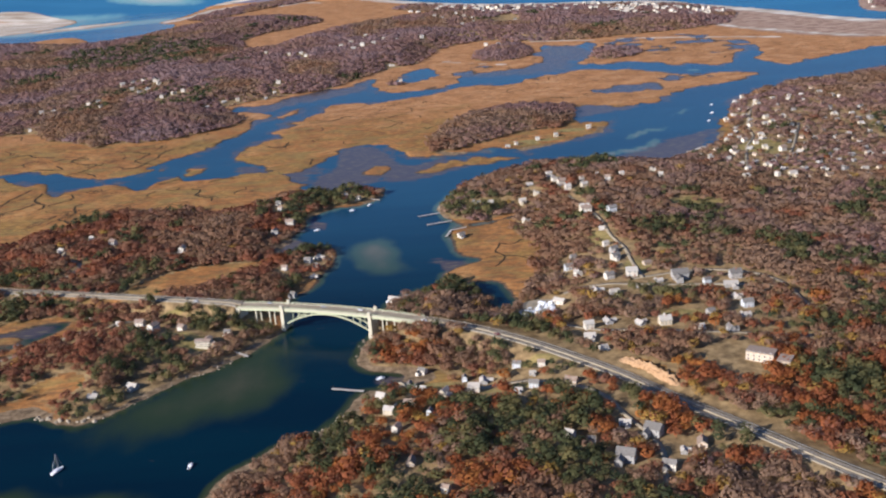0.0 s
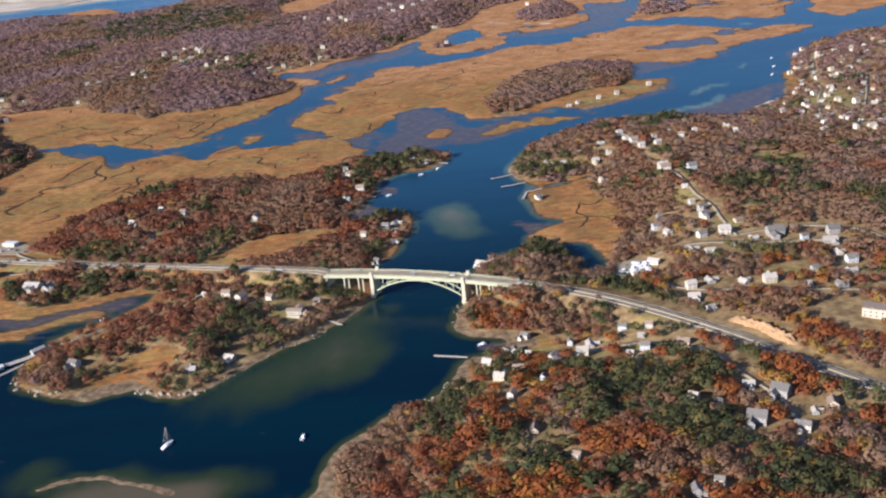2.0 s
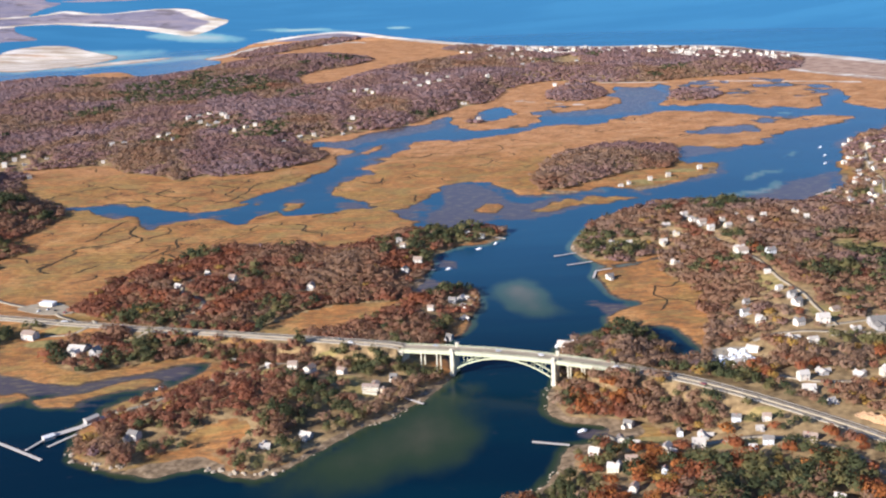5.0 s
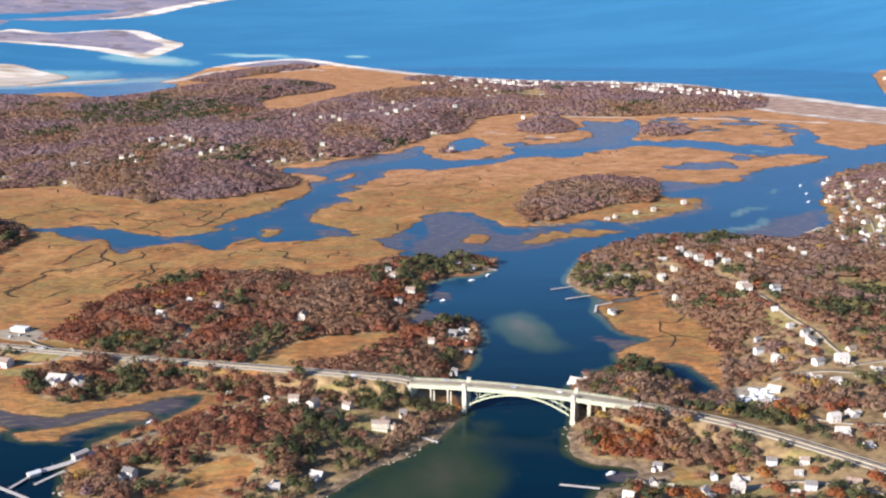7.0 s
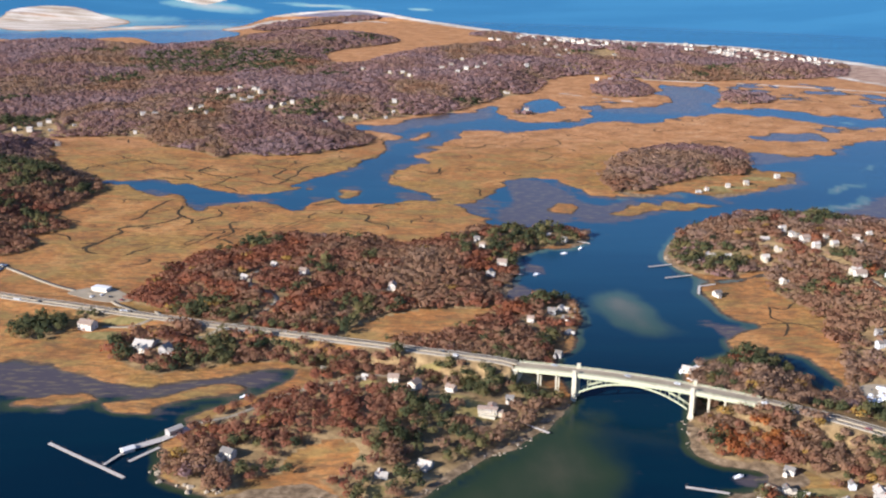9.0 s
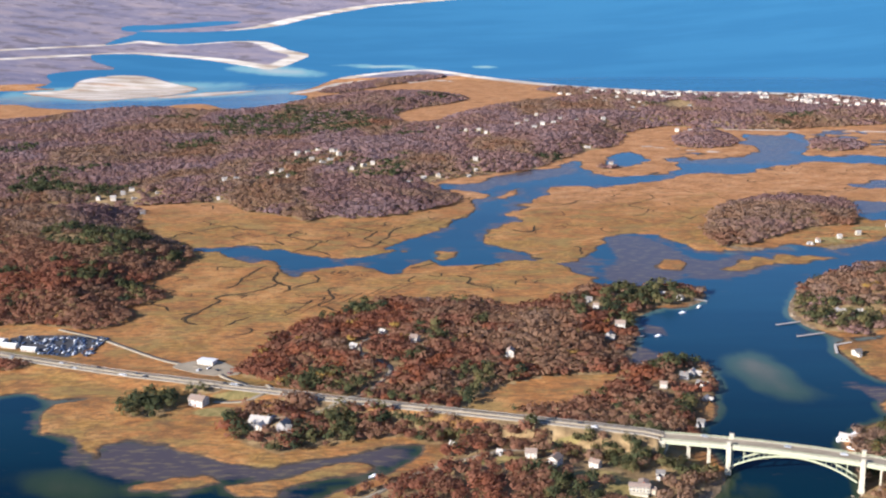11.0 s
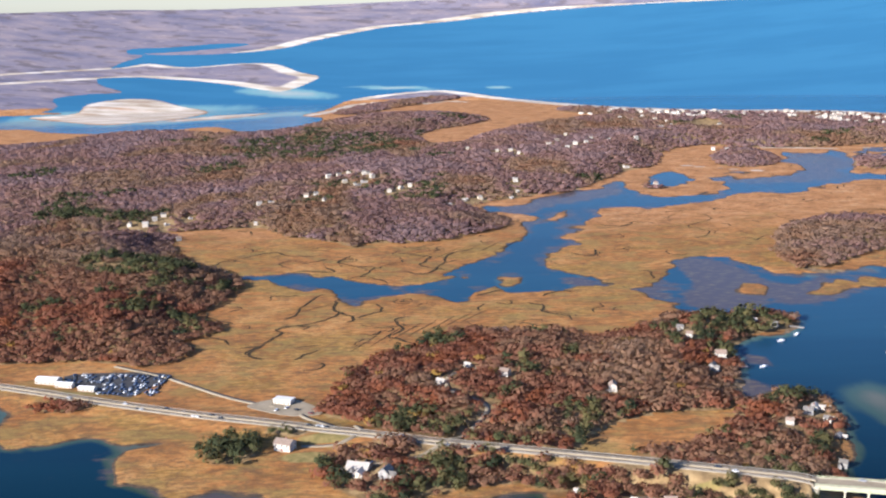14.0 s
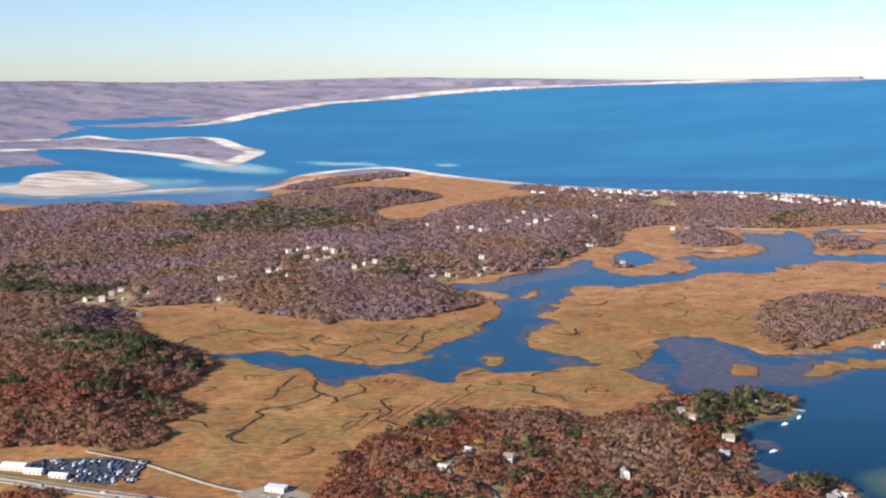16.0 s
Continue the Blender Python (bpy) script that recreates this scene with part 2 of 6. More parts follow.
THICKETS = [[(-440, 128), (-425, 140), (-400, 132), (-405, 112), (-425, 108)], [(-606, 236), (-580, 240), (-552, 228), (-566, 218), (-592, 220)],
            [(-405, 165), (-392, 172), (-368, 160), (-380, 152)], [(-125, 56), (-60, 30), (-20, 14), (-12, -6), (-40, 4), (-100, 28)],
            [(-125, 82), (-60, 56), (-14, 40), (-8, 62), (-60, 82)], [(-245, 98), (-205, 80), (-178, 62), (-190, 46), (-228, 70)]]
DUNE_SCRUB = [(900, 1880), (800, 2080), (650, 2180), (500, 2230), (350, 2300), (210, 2400), (120, 2480), (60, 2400), (200, 2230), (300, 2190), (520, 2040), (700, 1920),
              (850, 1740)]
POINT_SCRUB = [(-560, 2480), (-500, 2640), (-400, 2800), (-280, 2900), (-200, 2900), (-240, 2780), (-350, 2660), (-430, 2520), (-500, 2440)]
WOODS += [(spline(k), 1.5) for k in THICKETS + [DUNE_SCRUB, POINT_SCRUB]]

# ---- the road's line: x, y, height ----
ROAD = [(-2400, 700, 4), (-1300, 450, 4), (-900, 345, 3.5), (-674, 287, 3), (-613, 265, 3), (-561, 241, 3), (-507, 218, 3), (-455, 197, 3), (-410, 181, 3.2), (-362, 161, 4), (-313, 142, 5),
        (-271, 123, 6.3), (-238, 109, 8), (-190, 87, 10.8), (-150, 69, 13), (-79, 36, 17), (0, 0, 20.5), (38.6, -15, 21.5), (77.3, -30, 20.5),
        (120, -48, 18.5), (160, -68, 16.5), (195, -94, 15), (228, -126, 14), (263, -168, 14), (293, -212, 14), (330, -262, 14), (420, -380, 14),
        (700, -700, 14), (1000, -1000, 14)]
ROAD_LINE = spline(ROAD, False, 6)


MARSH_PANS = [(660, 1420, 220, 190, -0.4), (530, 1010, 170, 85, 0.2), (300, 1250, 160, 90, 0.0)]


def patch(x, y, cx, cy, rx, ry, turn=0.0):
    c, s = math.cos(turn), math.sin(turn)
    u, v = (x - cx) * c + (y - cy) * s, -(x - cx) * s + (y - cy) * c
    return 1 - np.hypot(u / rx, v / ry)


def land_inside(x, y):
    """Metres inside the land, with the wandering of real shores."""
    wx = x + 5 * fbm(x / 22, y / 22, 3) + 2.2 * fbm(x / 6, y / 6, 4, 2)
    wy = y + 5 * fbm(x / 22, y / 22, 7) + 2.2 * fbm(x / 6, y / 6, 8, 2)
    ragged = smooth(430, 560, y) * smooth(1900, 1300, y) + 0.5 * smooth(-250, -330, x) * smooth(-60, 0, y) * smooth(430, 300, y)
    wx = wx + ragged * (22 * fbm(x / 46, y / 38, 21) + 9 * fbm(x / 15, y / 13, 25, 2))
    wy = wy + ragged * (26 * fbm(x / 40, y / 44, 23) + 16 * fbm(x / 14, y / 16, 27, 2))
    land = np.full(x.shape, -FAR)
    for line in LANDS:
        land = np.maximum(land, inside(wx, wy, line))
    for line in WATERS:
        land = np.minimum(land, -inside(wx, wy, line))
    for cx, cy, rx, ry, turn in MARSH_PANS:
        wet = 30 * (fbm(x / 52, y / 40, 141) + 0.5 * fbm(x / 17, y / 14, 143, 2) - 0.17) - 60 * smooth(0.35, 0.0, patch(x, y, cx, cy, rx, ry, turn))
        land = np.minimum(land, -wet)
    return land


def woods_inside(x, y):
    """Metres inside the woods, and the rise of the ground under them."""
    wx, wy = x + 10 * fbm(x / 35, y / 35, 13), y + 10 * fbm(x / 35, y / 35, 17)
    wood, rise = np.full(x.shape, -FAR), np.zeros(x.shape)
    for line, high in WOODS:
        w = inside(wx, wy, line)
        wood = np.maximum(wood, w)
        swell = 0.6 + 0.8 * vnoise(x / 170, y / 170, 5)
        rise = np.maximum(rise, high * swell * smooth(-4, 45 + high * 3, w))
    return wood, rise


def road_height(x, y):
    """Distance from the road's middle and its height there."""
    best, high = np.full(x.shape, 1e9), np.zeros(x.shape)
    for a, b in zip(ROAD_LINE[:-1], ROAD_LINE[1:]):
        e = b - a
        t = np.clip(((x - a[0]) * e[0] + (y - a[1]) * e[1]) / (e[0] ** 2 + e[1] ** 2), 0, 1)
        d = np.hypot(x - a[0] - e[0] * t, y - a[1] - e[1] * t)
        high = np.where(d < best, a[2] + e[2] * t, high)
        best = np.minimum(best, d)
    return best, high


def ground_height(x, y):
    """Height of the ground and what lies on it."""
    x, y = np.asarray(x, float), np.asarray(y, float)
    land = land_inside(x, y)
    wood, rise = woods_inside(x, y)
    z = np.where(land > 0, 0.75 * smooth(-0.5, 5, land) + 0.12 * fbm(x / 9, y / 9, 61), -0.05 + land * 0.12)
    z = np.maximum(z, -5) + rise + smooth(0, 12, wood) * 0.8 * fbm(x / 14, y / 14, 67)
    z = z + (9 * smooth(38, 10, np.hypot(x - 114, y + 52)) + 6 * smooth(34, 8, np.hypot(x + 46, y - 18))) * smooth(2, 16, land)
    off, high = road_height(x, y)
    s_along = x * 0.9323 - y * 0.3618
    along = (s_along > -45) & (s_along < 129) & (off < 60)
    bed = np.where(along, 0, smooth(24, 8, off))
    z = z * (1 - bed) + (high - 0.35) * bed
    return z, land, wood, off


# ---- the far distance draws together, so that it ends within sight ----
CENTRE, EYE_HIGH, FLAT, RIM = Vector((-170.0, -720.0)), 325.0, 3500.0, 4450.0


def far_fold(x, y, z):
    dx, dy = x - CENTRE.x, y - CENTRE.y
    d = np.maximum(np.hypot(dx, dy), 1.0)
    true = np.maximum(d, FLAT)
    r = np.where(d > FLAT, FLAT + (RIM - FLAT) * (1 - FLAT / true), d)
    dip = EYE_HIGH / true + true / 12742000.0
    fold = np.where(d > FLAT, EYE_HIGH - r * np.maximum(dip, 0.0101) - (EYE_HIGH - FLAT * (EYE_HIGH / FLAT + FLAT / 12742000.0)) * np.minimum(1, FLAT / true), 0.0)
    return CENTRE.x + dx / d * r, CENTRE.y + dy / d * r, fold + z * r / d


# ---- where the houses stand: x, y, length ----
EAST_HOMES = [(299, 234, 16), (325, 226, 14), (306, 175, 9), (302, 127, 9), (306, 103, 12), (304, 84, 13), (268, 113, 9), (260, 88, 12),
              (265, 60, 11), (290, 36, 13), (311, 39, 15), (330, 64, 12), (332, 19, 10), (352, 26, 22), (372, 8, 10), (399, 15, 16),
              (390, -4, 18), (387, -33, 12), (390, -54, 14), (383, -76, 11), (356, -67, 10), (273, 4, 15), (288, -3, 13), (310, 8, 8),
              (271, -71, 14), (254, -79, 12), (296, -79, 13), (315, -83, 15), (340, -97, 11), (361, -109, 11), (252, -98, 14), (259, -122, 10)]
SHORE_HOMES = [(118, -116, 10), (87, -160, 11), (108, -140, 9), (118, -145, 7), (108, -179, 12), (94, -193, 12), (100, -230, 10), (134, -165, 13),
               (164, -143, 14), (156, -163, 13), (150, -135, 8), (123, -210, 7), (188, -176, 9), (200, -171, 11), (191, -128, 10), (209, -138, 9),
               (227, -173, 14), (201, -149, 8), (253, -246, 12), (269, -262, 17), (297, -277, 14), (283, -286, 10), (245, -294, 18),
               (270, -305, 13), (214, -260, 10), (227, -270, 8), (110, -282, 13), (131, -322, 8), (190, -370, 11), (205, -362, 9)]
POINT_HOMES = [(183, 326, 13), (202, 326, 10), (238, 320, 12), (251, 363, 13), (254, 335, 10), (277, 390, 12), (281, 368, 14), (287, 349, 16),
               (292, 330, 12), (311, 331, 14), (342, 353, 12), (312, 358, 9), (298, 242, 16), (234, 252, 9), (163, 221, 11), (340, 574, 10),
               (361, 367, 10), (338, 333, 9), (333, 378, 8), (399, 379, 10), (405, 354, 10), (405, 448, 9), (483, 476, 10), (483, 426, 12),
               (363, 431, 9), (245, 612, 11), (258, 622, 9), (318, 655, 11), (371, 694, 11), (290, 640, 10)]
WEST_HOMES = [(-270, 246, 12), (-247, 284, 10), (-217, 259, 12), (-134, 219, 13), (-48, 371, 11), (-44, 350, 10), (-28, 300, 14), (-42, 271, 11), (46, 390, 10), (30, 401, 8),
              (4, 166, 11), (13, 178, 13), (14, 152, 9), (-17, 143, 9), (12, 124, 10), (-184, 46, 7), (-152, 19, 7), (-131, 12, 12), (-116, -2, 13), (-90, -7, 11),
              (-49, -18, 9), (-234, -97, 13), (-137, -123, 12), (-110, -108, 14), (-2, 75, 9), (-327, 89, 24), (-308, 75, 14), (-383, 132, 20),
              (-681, 324, 14)]
HILL_HOMES = [(-457, 1288, 15), (-441, 1309, 14), (-427, 1328, 12), (-424, 1227, 14), (-396, 1299, 20), (-380, 1260, 18), (-394, 1219, 16),
              (-403, 1190, 13), (-346, 1124, 14), (-329, 1144, 13), (-314, 1162, 12), (-476, 1111, 13), (-462, 1126, 13), (-539, 1041, 13),
              (-527, 1066, 13), (-444, 1072, 9), (-530, 943, 9), (-227, 1085, 14), (-204, 1095, 11), (-154, 1104, 10), (-141, 1201, 14),
              (-142, 1142, 10), (68, 1371, 16), (90, 1195, 12), (-251, 1050, 11), (-630, 973, 9), (-659, 948, 12), (-686, 940, 14), (-679, 967, 12), (-671, 987, 14), (-690, 909, 12), (-621, 859, 12), (-725, 887, 13), (-768, 909, 13), (-709, 942, 12)]
SEA_HOMES = [(-45, 1602, 16), (-25, 1641, 14), (-15, 1544, 16), (4, 1573, 16), (28, 1592, 14), (49, 1672, 12), (80, 1638, 12), (136, 1641, 14),
             (4, 1742, 12), (-127, 1520, 14), (-114, 1487, 11), (-209, 1568, 11), (-153, 1521, 11), (173, 2068, 14), (193, 2031, 14),
             (231, 2093, 14), (250, 2033, 14), (270, 1996, 12), (238, 1895, 16), (268, 1934, 12), (276, 1570, 14), (304, 1570, 14), (372, 1906, 14), (1215, 1770, 16), (1240, 1850, 16), (1262, 1920, 18), (1290, 2000, 18), (1330, 2090, 18), (1370, 2190, 18), (1260, 1700, 16), (1300, 1900, 18)]
TOWN_HOMES = [(617, 801, 16), (637, 833, 12), (660, 828, 12), (589, 712, 14), (605, 732, 12), (588, 618, 14), (605, 608, 16), (613, 580, 14),
              (632, 582, 16), (581, 547, 14), (552, 523, 14), (518, 455, 14), (528, 482, 12), (537, 554, 12), (508, 497, 16), (551, 587, 12),
              (563, 604, 12), (485, 440, 10), (503, 420, 12), (557, 489, 12), (530, 398, 14), (537, 376, 14), (562, 416, 14), (550, 394, 14),
              (578, 445, 16), (597, 433, 16), (577, 382, 14), (552, 359, 12), (575, 352, 14)]
TOWN_HOMES_EAST = [(592, 340, 14), (553, 329, 14), (537, 334, 12), (608, 396, 14), (648, 565, 14), (638, 536, 10), (664, 544, 12), (688, 605, 12),
                   (737, 771, 16), (740, 814, 16), (694, 779, 12), (511, 364, 12), (513, 396, 10), (570, 680, 12), (600, 660, 12), (640, 640, 12),
                   (660, 480, 13), (640, 430, 13), (690, 520, 12), (620, 740, 12), (560, 460, 12), (600, 490, 12)]


def village_homes():
    """Homes in close rows along the streets of the village."""
    g = np.random.default_rng(45)
    taken = [(x, y) for x, y, _ in TOWN_HOMES + TOWN_HOMES_EAST]
    out = []
    for row in range(11):
        for k in range(15):
            x = 500 + 22 * row + 5.5 * k + g.uniform(-4, 4)
            y = 335 + 33 * k - 5 * row + g.uniform(-5, 5)
            if x > 760 or y > 480 + (x - 480) * 1.9 or g.random() < 0.22:
                continue
            if all(math.hypot(x - a, y - b) > 15 for a, b in taken):
                taken.append((x, y))
                out.append((float(x), float(y), float(g.uniform(10, 15))))
    return out


def beach_homes():
    """Cottages in loose rows behind the sea beach."""
    g = np.random.default_rng(77)
    line = spline(NORTH_SEA_SHORE[3:13], False, 8)
    out = []
    for i in range(150):
        k = int((g.random() ** 1.3) * (len(line) - 3) * 0.66)
        a, b = line[k], line[k + 1]
        t = (b - a) / np.linalg.norm(b - a)
        inland = np.array([-t[1], t[0]])
        p = a + (b - a) * g.random() + inland * g.choice([80, 105, 140, 185, 240]) * g.uniform(0.85, 1.15)
        if all(abs(p[0] - q[0]) + abs(p[1] - q[1]) > 17 for q in out):
            out.append((float(p[0]), float(p[1]), float(g.uniform(13, 20))))
    return out


BEACH_HOMES = beach_homes()
VILLAGE_HOMES = village_homes()
ALL_HOMES = EAST_HOMES + SHORE_HOMES + POINT_HOMES + WEST_HOMES + HILL_HOMES + SEA_HOMES + TOWN_HOMES + TOWN_HOMES_EAST + BEACH_HOMES + VILLAGE_HOMES
LANES = [[(-560, 330), (-512, 300), (-493, 284), (-444, 242), (-415, 224), (-392, 214), (-372, 188), (-345, 156)],
         [(-340, 92), (-310, 96), (-277, 113), (-258, 137), (-238, 172), (-236, 196), (-250, 214), (-264, 232), (-262, 262), (-240, 278)],
         [(-132, 28), (-160, 22), (-189, 13), (-213, -4), (-239, -34), (-262, -44)], [(-335, 168), (-330, 150), (-345, 136), (-372, 136)],
         [(225, -60), (262, -84), (300, -92), (345, -108), (420, -125)], [(246, 18), (268, 22), (300, 18), (345, 10), (385, 2), (430, -10)],
         [(320, 30), (318, 70), (318, 110), (312, 150), (310, 200), (300, 260), (290, 310)],
         [(100, -128), (122, -152), (160, -154), (200, -160), (240, -190), (256, -232), (270, -280), (262, -330)],
         [(310, 30), (380, 40), (430, 10), (440, -60)], [(515, 380), (540, 470), (575, 560), (590, 640), (640, 780)], [(560, 380), (600, 470), (650, 600)]]
CREEKS = [[(230, 200), (215, 185), (200, 190), (196, 165), (205, 150), (190, 120)], [(150, 145), (180, 150), (205, 150), (225, 140)],
          [(-360, 632), (-350, 670), (-390, 700), (-380, 740)], [(-260, 650), (-290, 680), (-280, 720), (-320, 745)],
          [(60, 780), (90, 820), (70, 860), (110, 900), (100, 950)], [(300, 900), (330, 940), (400, 930), (450, 990)]]
CREEKS += [[(-448, 352), (-440, 378), (-432, 392), (-422, 416), (-430, 428), (-416, 438), (-398, 446), (-382, 462), (-367, 484)],
           [(-456, 372), (-440, 374), (-444, 350), (-428, 340)], [(-428, 404), (-418, 420)], [(-379, 543), (-377, 489), (-356, 464), (-362, 447)],
           [(-392, 570), (-377, 557), (-362, 529), (-344, 543)], [(-425, 462), (-417, 483), (-410, 520), (-398, 556)],
           [(-305, 464), (-316, 452), (-307, 416), (-318, 396), (-304, 382), (-295, 369)], [(-353, 464), (-342, 476), (-329, 489), (-336, 510)],
           [(-401, 334), (-390, 348), (-380, 359)], [(-179, 503), (-162, 490), (-168, 465), (-147, 452)], [(-163, 523), (-140, 545), (-123, 540)],
           [(-232, 536), (-216, 544), (-197, 567)], [(-548, 695), (-536, 730), (-516, 723)], [(-516, 738), (-485, 768), (-458, 750), (-417, 740)],
           [(-466, 630), (-438, 663), (-397, 657), (-405, 681)], [(-438, 697), (-420, 715), (-407, 726)], [(-508, 639), (-487, 656)],
           [(-351, 665), (-319, 699)], [(-312, 649), (-288, 633), (-265, 683), (-244, 701)], [(-378, 616), (-356, 632), (-326, 596)],
           [(-299, 781), (-268, 793)], [(-265, 683), (-255, 737), (-233, 756)], [(-46, 883), (-20, 871), (7, 898), (32, 881)],
           [(-106, 722), (-83, 704), (-73, 741)], [(124, 982), (158, 959), (177, 936)], [(120, 784), (134, 765), (149, 784)],
           [(-378, 520), (-425, 479)], [(560, 1290), (640, 1330), (720, 1300), (800, 1340)], [(640, 1420), (700, 1400), (760, 1420)]]
# straight old drainage ditches across the west marsh
for step in range(7):
    CREEKS.append([(-352 + 17 * step, 352 + 14 * step), (-322 + 17 * step, 420 + 10 * step)])
for step in range(5):
    CREEKS.append([(-300 + 26 * step, 700 + 12 * step), (-268 + 26 * step, 760 + 12 * step)])


# ---- materials ----
def material(name, colors, scale=1.0, rough=0.8, bump=0.2, metal=0.0, detail=4.0, attribute="", noise2=0.0, spec=0.3, per_object=0.0):
    """Colours (two or more) spread by noise in metres, or along a number stored on the mesh."""
    m = bpy.data.materials.new(name)
    m.use_nodes = True
    nodes, links = m.node_tree.nodes, m.node_tree.links
    shader = nodes["Principled BSDF"]
    shader.inputs["Roughness"].default_value = rough
    shader.inputs["Metallic"].default_value = metal
    shader.inputs["Specular IOR Level"].default_value = spec
    place = nodes.new("ShaderNodeNewGeometry")
    fine = nodes.new("ShaderNodeTexNoise")
    fine.inputs["Scale"].default_value = 1.0 / scale
    fine.inputs["Detail"].default_value = detail
    fine.inputs["Roughness"].default_value = 0.65
    links.new(place.outputs["Position"], fine.inputs["Vector"])
    ramp = nodes.new("ShaderNodeValToRGB")
    while len(ramp.color_ramp.elements) < len(colors):
        ramp.color_ramp.elements.new(0.5)
    for i, (e, c) in enumerate(zip(ramp.color_ramp.elements, colors)):
        at = c[3] if len(c) > 3 else 0.32 + 0.36 * i / max(1, len(colors) - 1)
        e.position, e.color = at, (*c[:3], 1)
    links.new(fine.outputs["Fac"], ramp.inputs["Fac"])
    color = ramp.outputs["Color"]
    if attribute:
        tone = nodes.new("ShaderNodeAttribute")
        tone.attribute_name = attribute
        add = nodes.new("ShaderNodeMath")
        add.operation = "MULTIPLY_ADD"
        links.new(fine.outputs["Fac"], add.inputs[0])
        add.inputs[1].default_value = noise2
        links.new(tone.outputs["Fac"], add.inputs[2])
        off = nodes.new("ShaderNodeMath")
        off.operation = "SUBTRACT"
        off.inputs[1].default_value = noise2 * 0.5
        links.new(add.outputs[0], off.inputs[0])
        links.new(off.outputs[0], ramp.inputs["Fac"])
    if per_object:
        info = nodes.new("ShaderNodeObjectInfo")
        hsv = nodes.new("ShaderNodeHueSaturation")
        span = nodes.new("ShaderNodeMapRange")
        span.inputs["To Min"].default_value = 1 - per_object
        span.inputs["To Max"].default_value = 1 + per_object
        links.new(info.outputs["Random"], span.inputs["Value"])
        links.new(span.outputs["Result"], hsv.inputs["Value"])
        links.new(color, hsv.inputs["Color"])
        color = hsv.outputs["Color"]
    links.new(color, shader.inputs["Base Color"])
    if bump:
        b = nodes.new("ShaderNodeBump")
        b.inputs["Strength"].default_value = bump
        b.inputs["Distance"].default_value = scale * 0.5
        links.new(fine.outputs["Fac"], b.inputs["Height"])
        links.new(b.outputs["Normal"], shader.inputs["Normal"])
    return m


class Net:
    """Short hand for longer node nets."""

    def __init__(self, name):
        self.m = bpy.data.materials.new(name)
        self.m.use_nodes = True
        self.nodes, self.links = self.m.node_tree.nodes, self.m.node_tree.links
        self.shader = self.nodes["Principled BSDF"]
        self.place = self.nodes.new("ShaderNodeNewGeometry").outputs["Position"]

    def noise(self, metres, detail=4.0, stretch=None):
        n = self.nodes.new("ShaderNodeTexNoise")
        n.inputs["Scale"].default_value = 1.0 / metres
        n.inputs["Detail"].default_value = detail
        n.inputs["Roughness"].default_value = 0.6
        source = self.place
        if stretch:
            v = self.nodes.new("ShaderNodeMapping")
            v.inputs["Scale"].default_value = stretch[:3]
            v.inputs["Rotation"].default_value = (0, 0, stretch[3])
            self.links.new(source, v.inputs["Vector"])
            source = v.outputs["Vector"]
        self.links.new(source, n.inputs["Vector"])
        return n.outputs["Fac"]

    def attr(self, name):
        a = self.nodes.new("ShaderNodeAttribute")
        a.attribute_name = name
        return a.outputs["Fac"]

    def calc(self, op, a, b=0.0, c=0.0):
        n = self.nodes.new("ShaderNodeMath")
        n.operation = op
        for i, v in enumerate((a, b, c)):
            if isinstance(v, (int, float)):
                n.inputs[i].default_value = v
            else:
                self.links.new(v, n.inputs[i])
        return n.outputs[0]

    def step(self, v, lo, hi):
        n = self.nodes.new("ShaderNodeMapRange")
        n.interpolation_type = "SMOOTHSTEP"
        self.links.new(v, n.inputs["Value"])
        n.inputs["From Min"].default_value, n.inputs["From Max"].default_value = lo, hi
        return n.outputs["Result"]

    def ramp(self, v, stops):
        r = self.nodes.new("ShaderNodeValToRGB")
        while len(r.color_ramp.elements) < len(stops):
            r.color_ramp.elements.new(0.5)
        for e, (at, c) in zip(r.color_ramp.elements, stops):
            e.position, e.color = at, (*c, 1)
        self.links.new(v, r.inputs["Fac"])
        return r.outputs["Color"]

    def mix(self, f, a, b):
        n = self.nodes.new("ShaderNodeMix")
        n.data_type = "RGBA"
        for s, v in ((n.inputs[0], f), (n.inputs[6], a), (n.inputs[7], b)):
            if isinstance(v, tuple):
                s.default_value = (*v, 1)
            elif isinstance(v, (int, float)):
                s.default_value = v
            else:
                self.links.new(v, s)
        return n.outputs[2]

    def done(self, color, rough=0.85, spec=0.2, height=None, strength=0.3, distance=0.5):
        self.links.new(color, self.shader.inputs["Base Color"])
        if isinstance(rough, (int, float)):
            self.shader.inputs["Roughness"].default_value = rough
        else:
            self.links.new(rough, self.shader.inputs["Roughness"])
        self.shader.inputs["Specular IOR Level"].default_value = spec
        if height is not None:
            b = self.nodes.new("ShaderNodeBump")
            b.inputs["Strength"].default_value, b.inputs["Distance"].default_value = strength, distance
            self.links.new(height, b.inputs["Height"])
            self.links.new(b.outputs["Normal"], self.shader.inputs["Normal"])
        return self.m


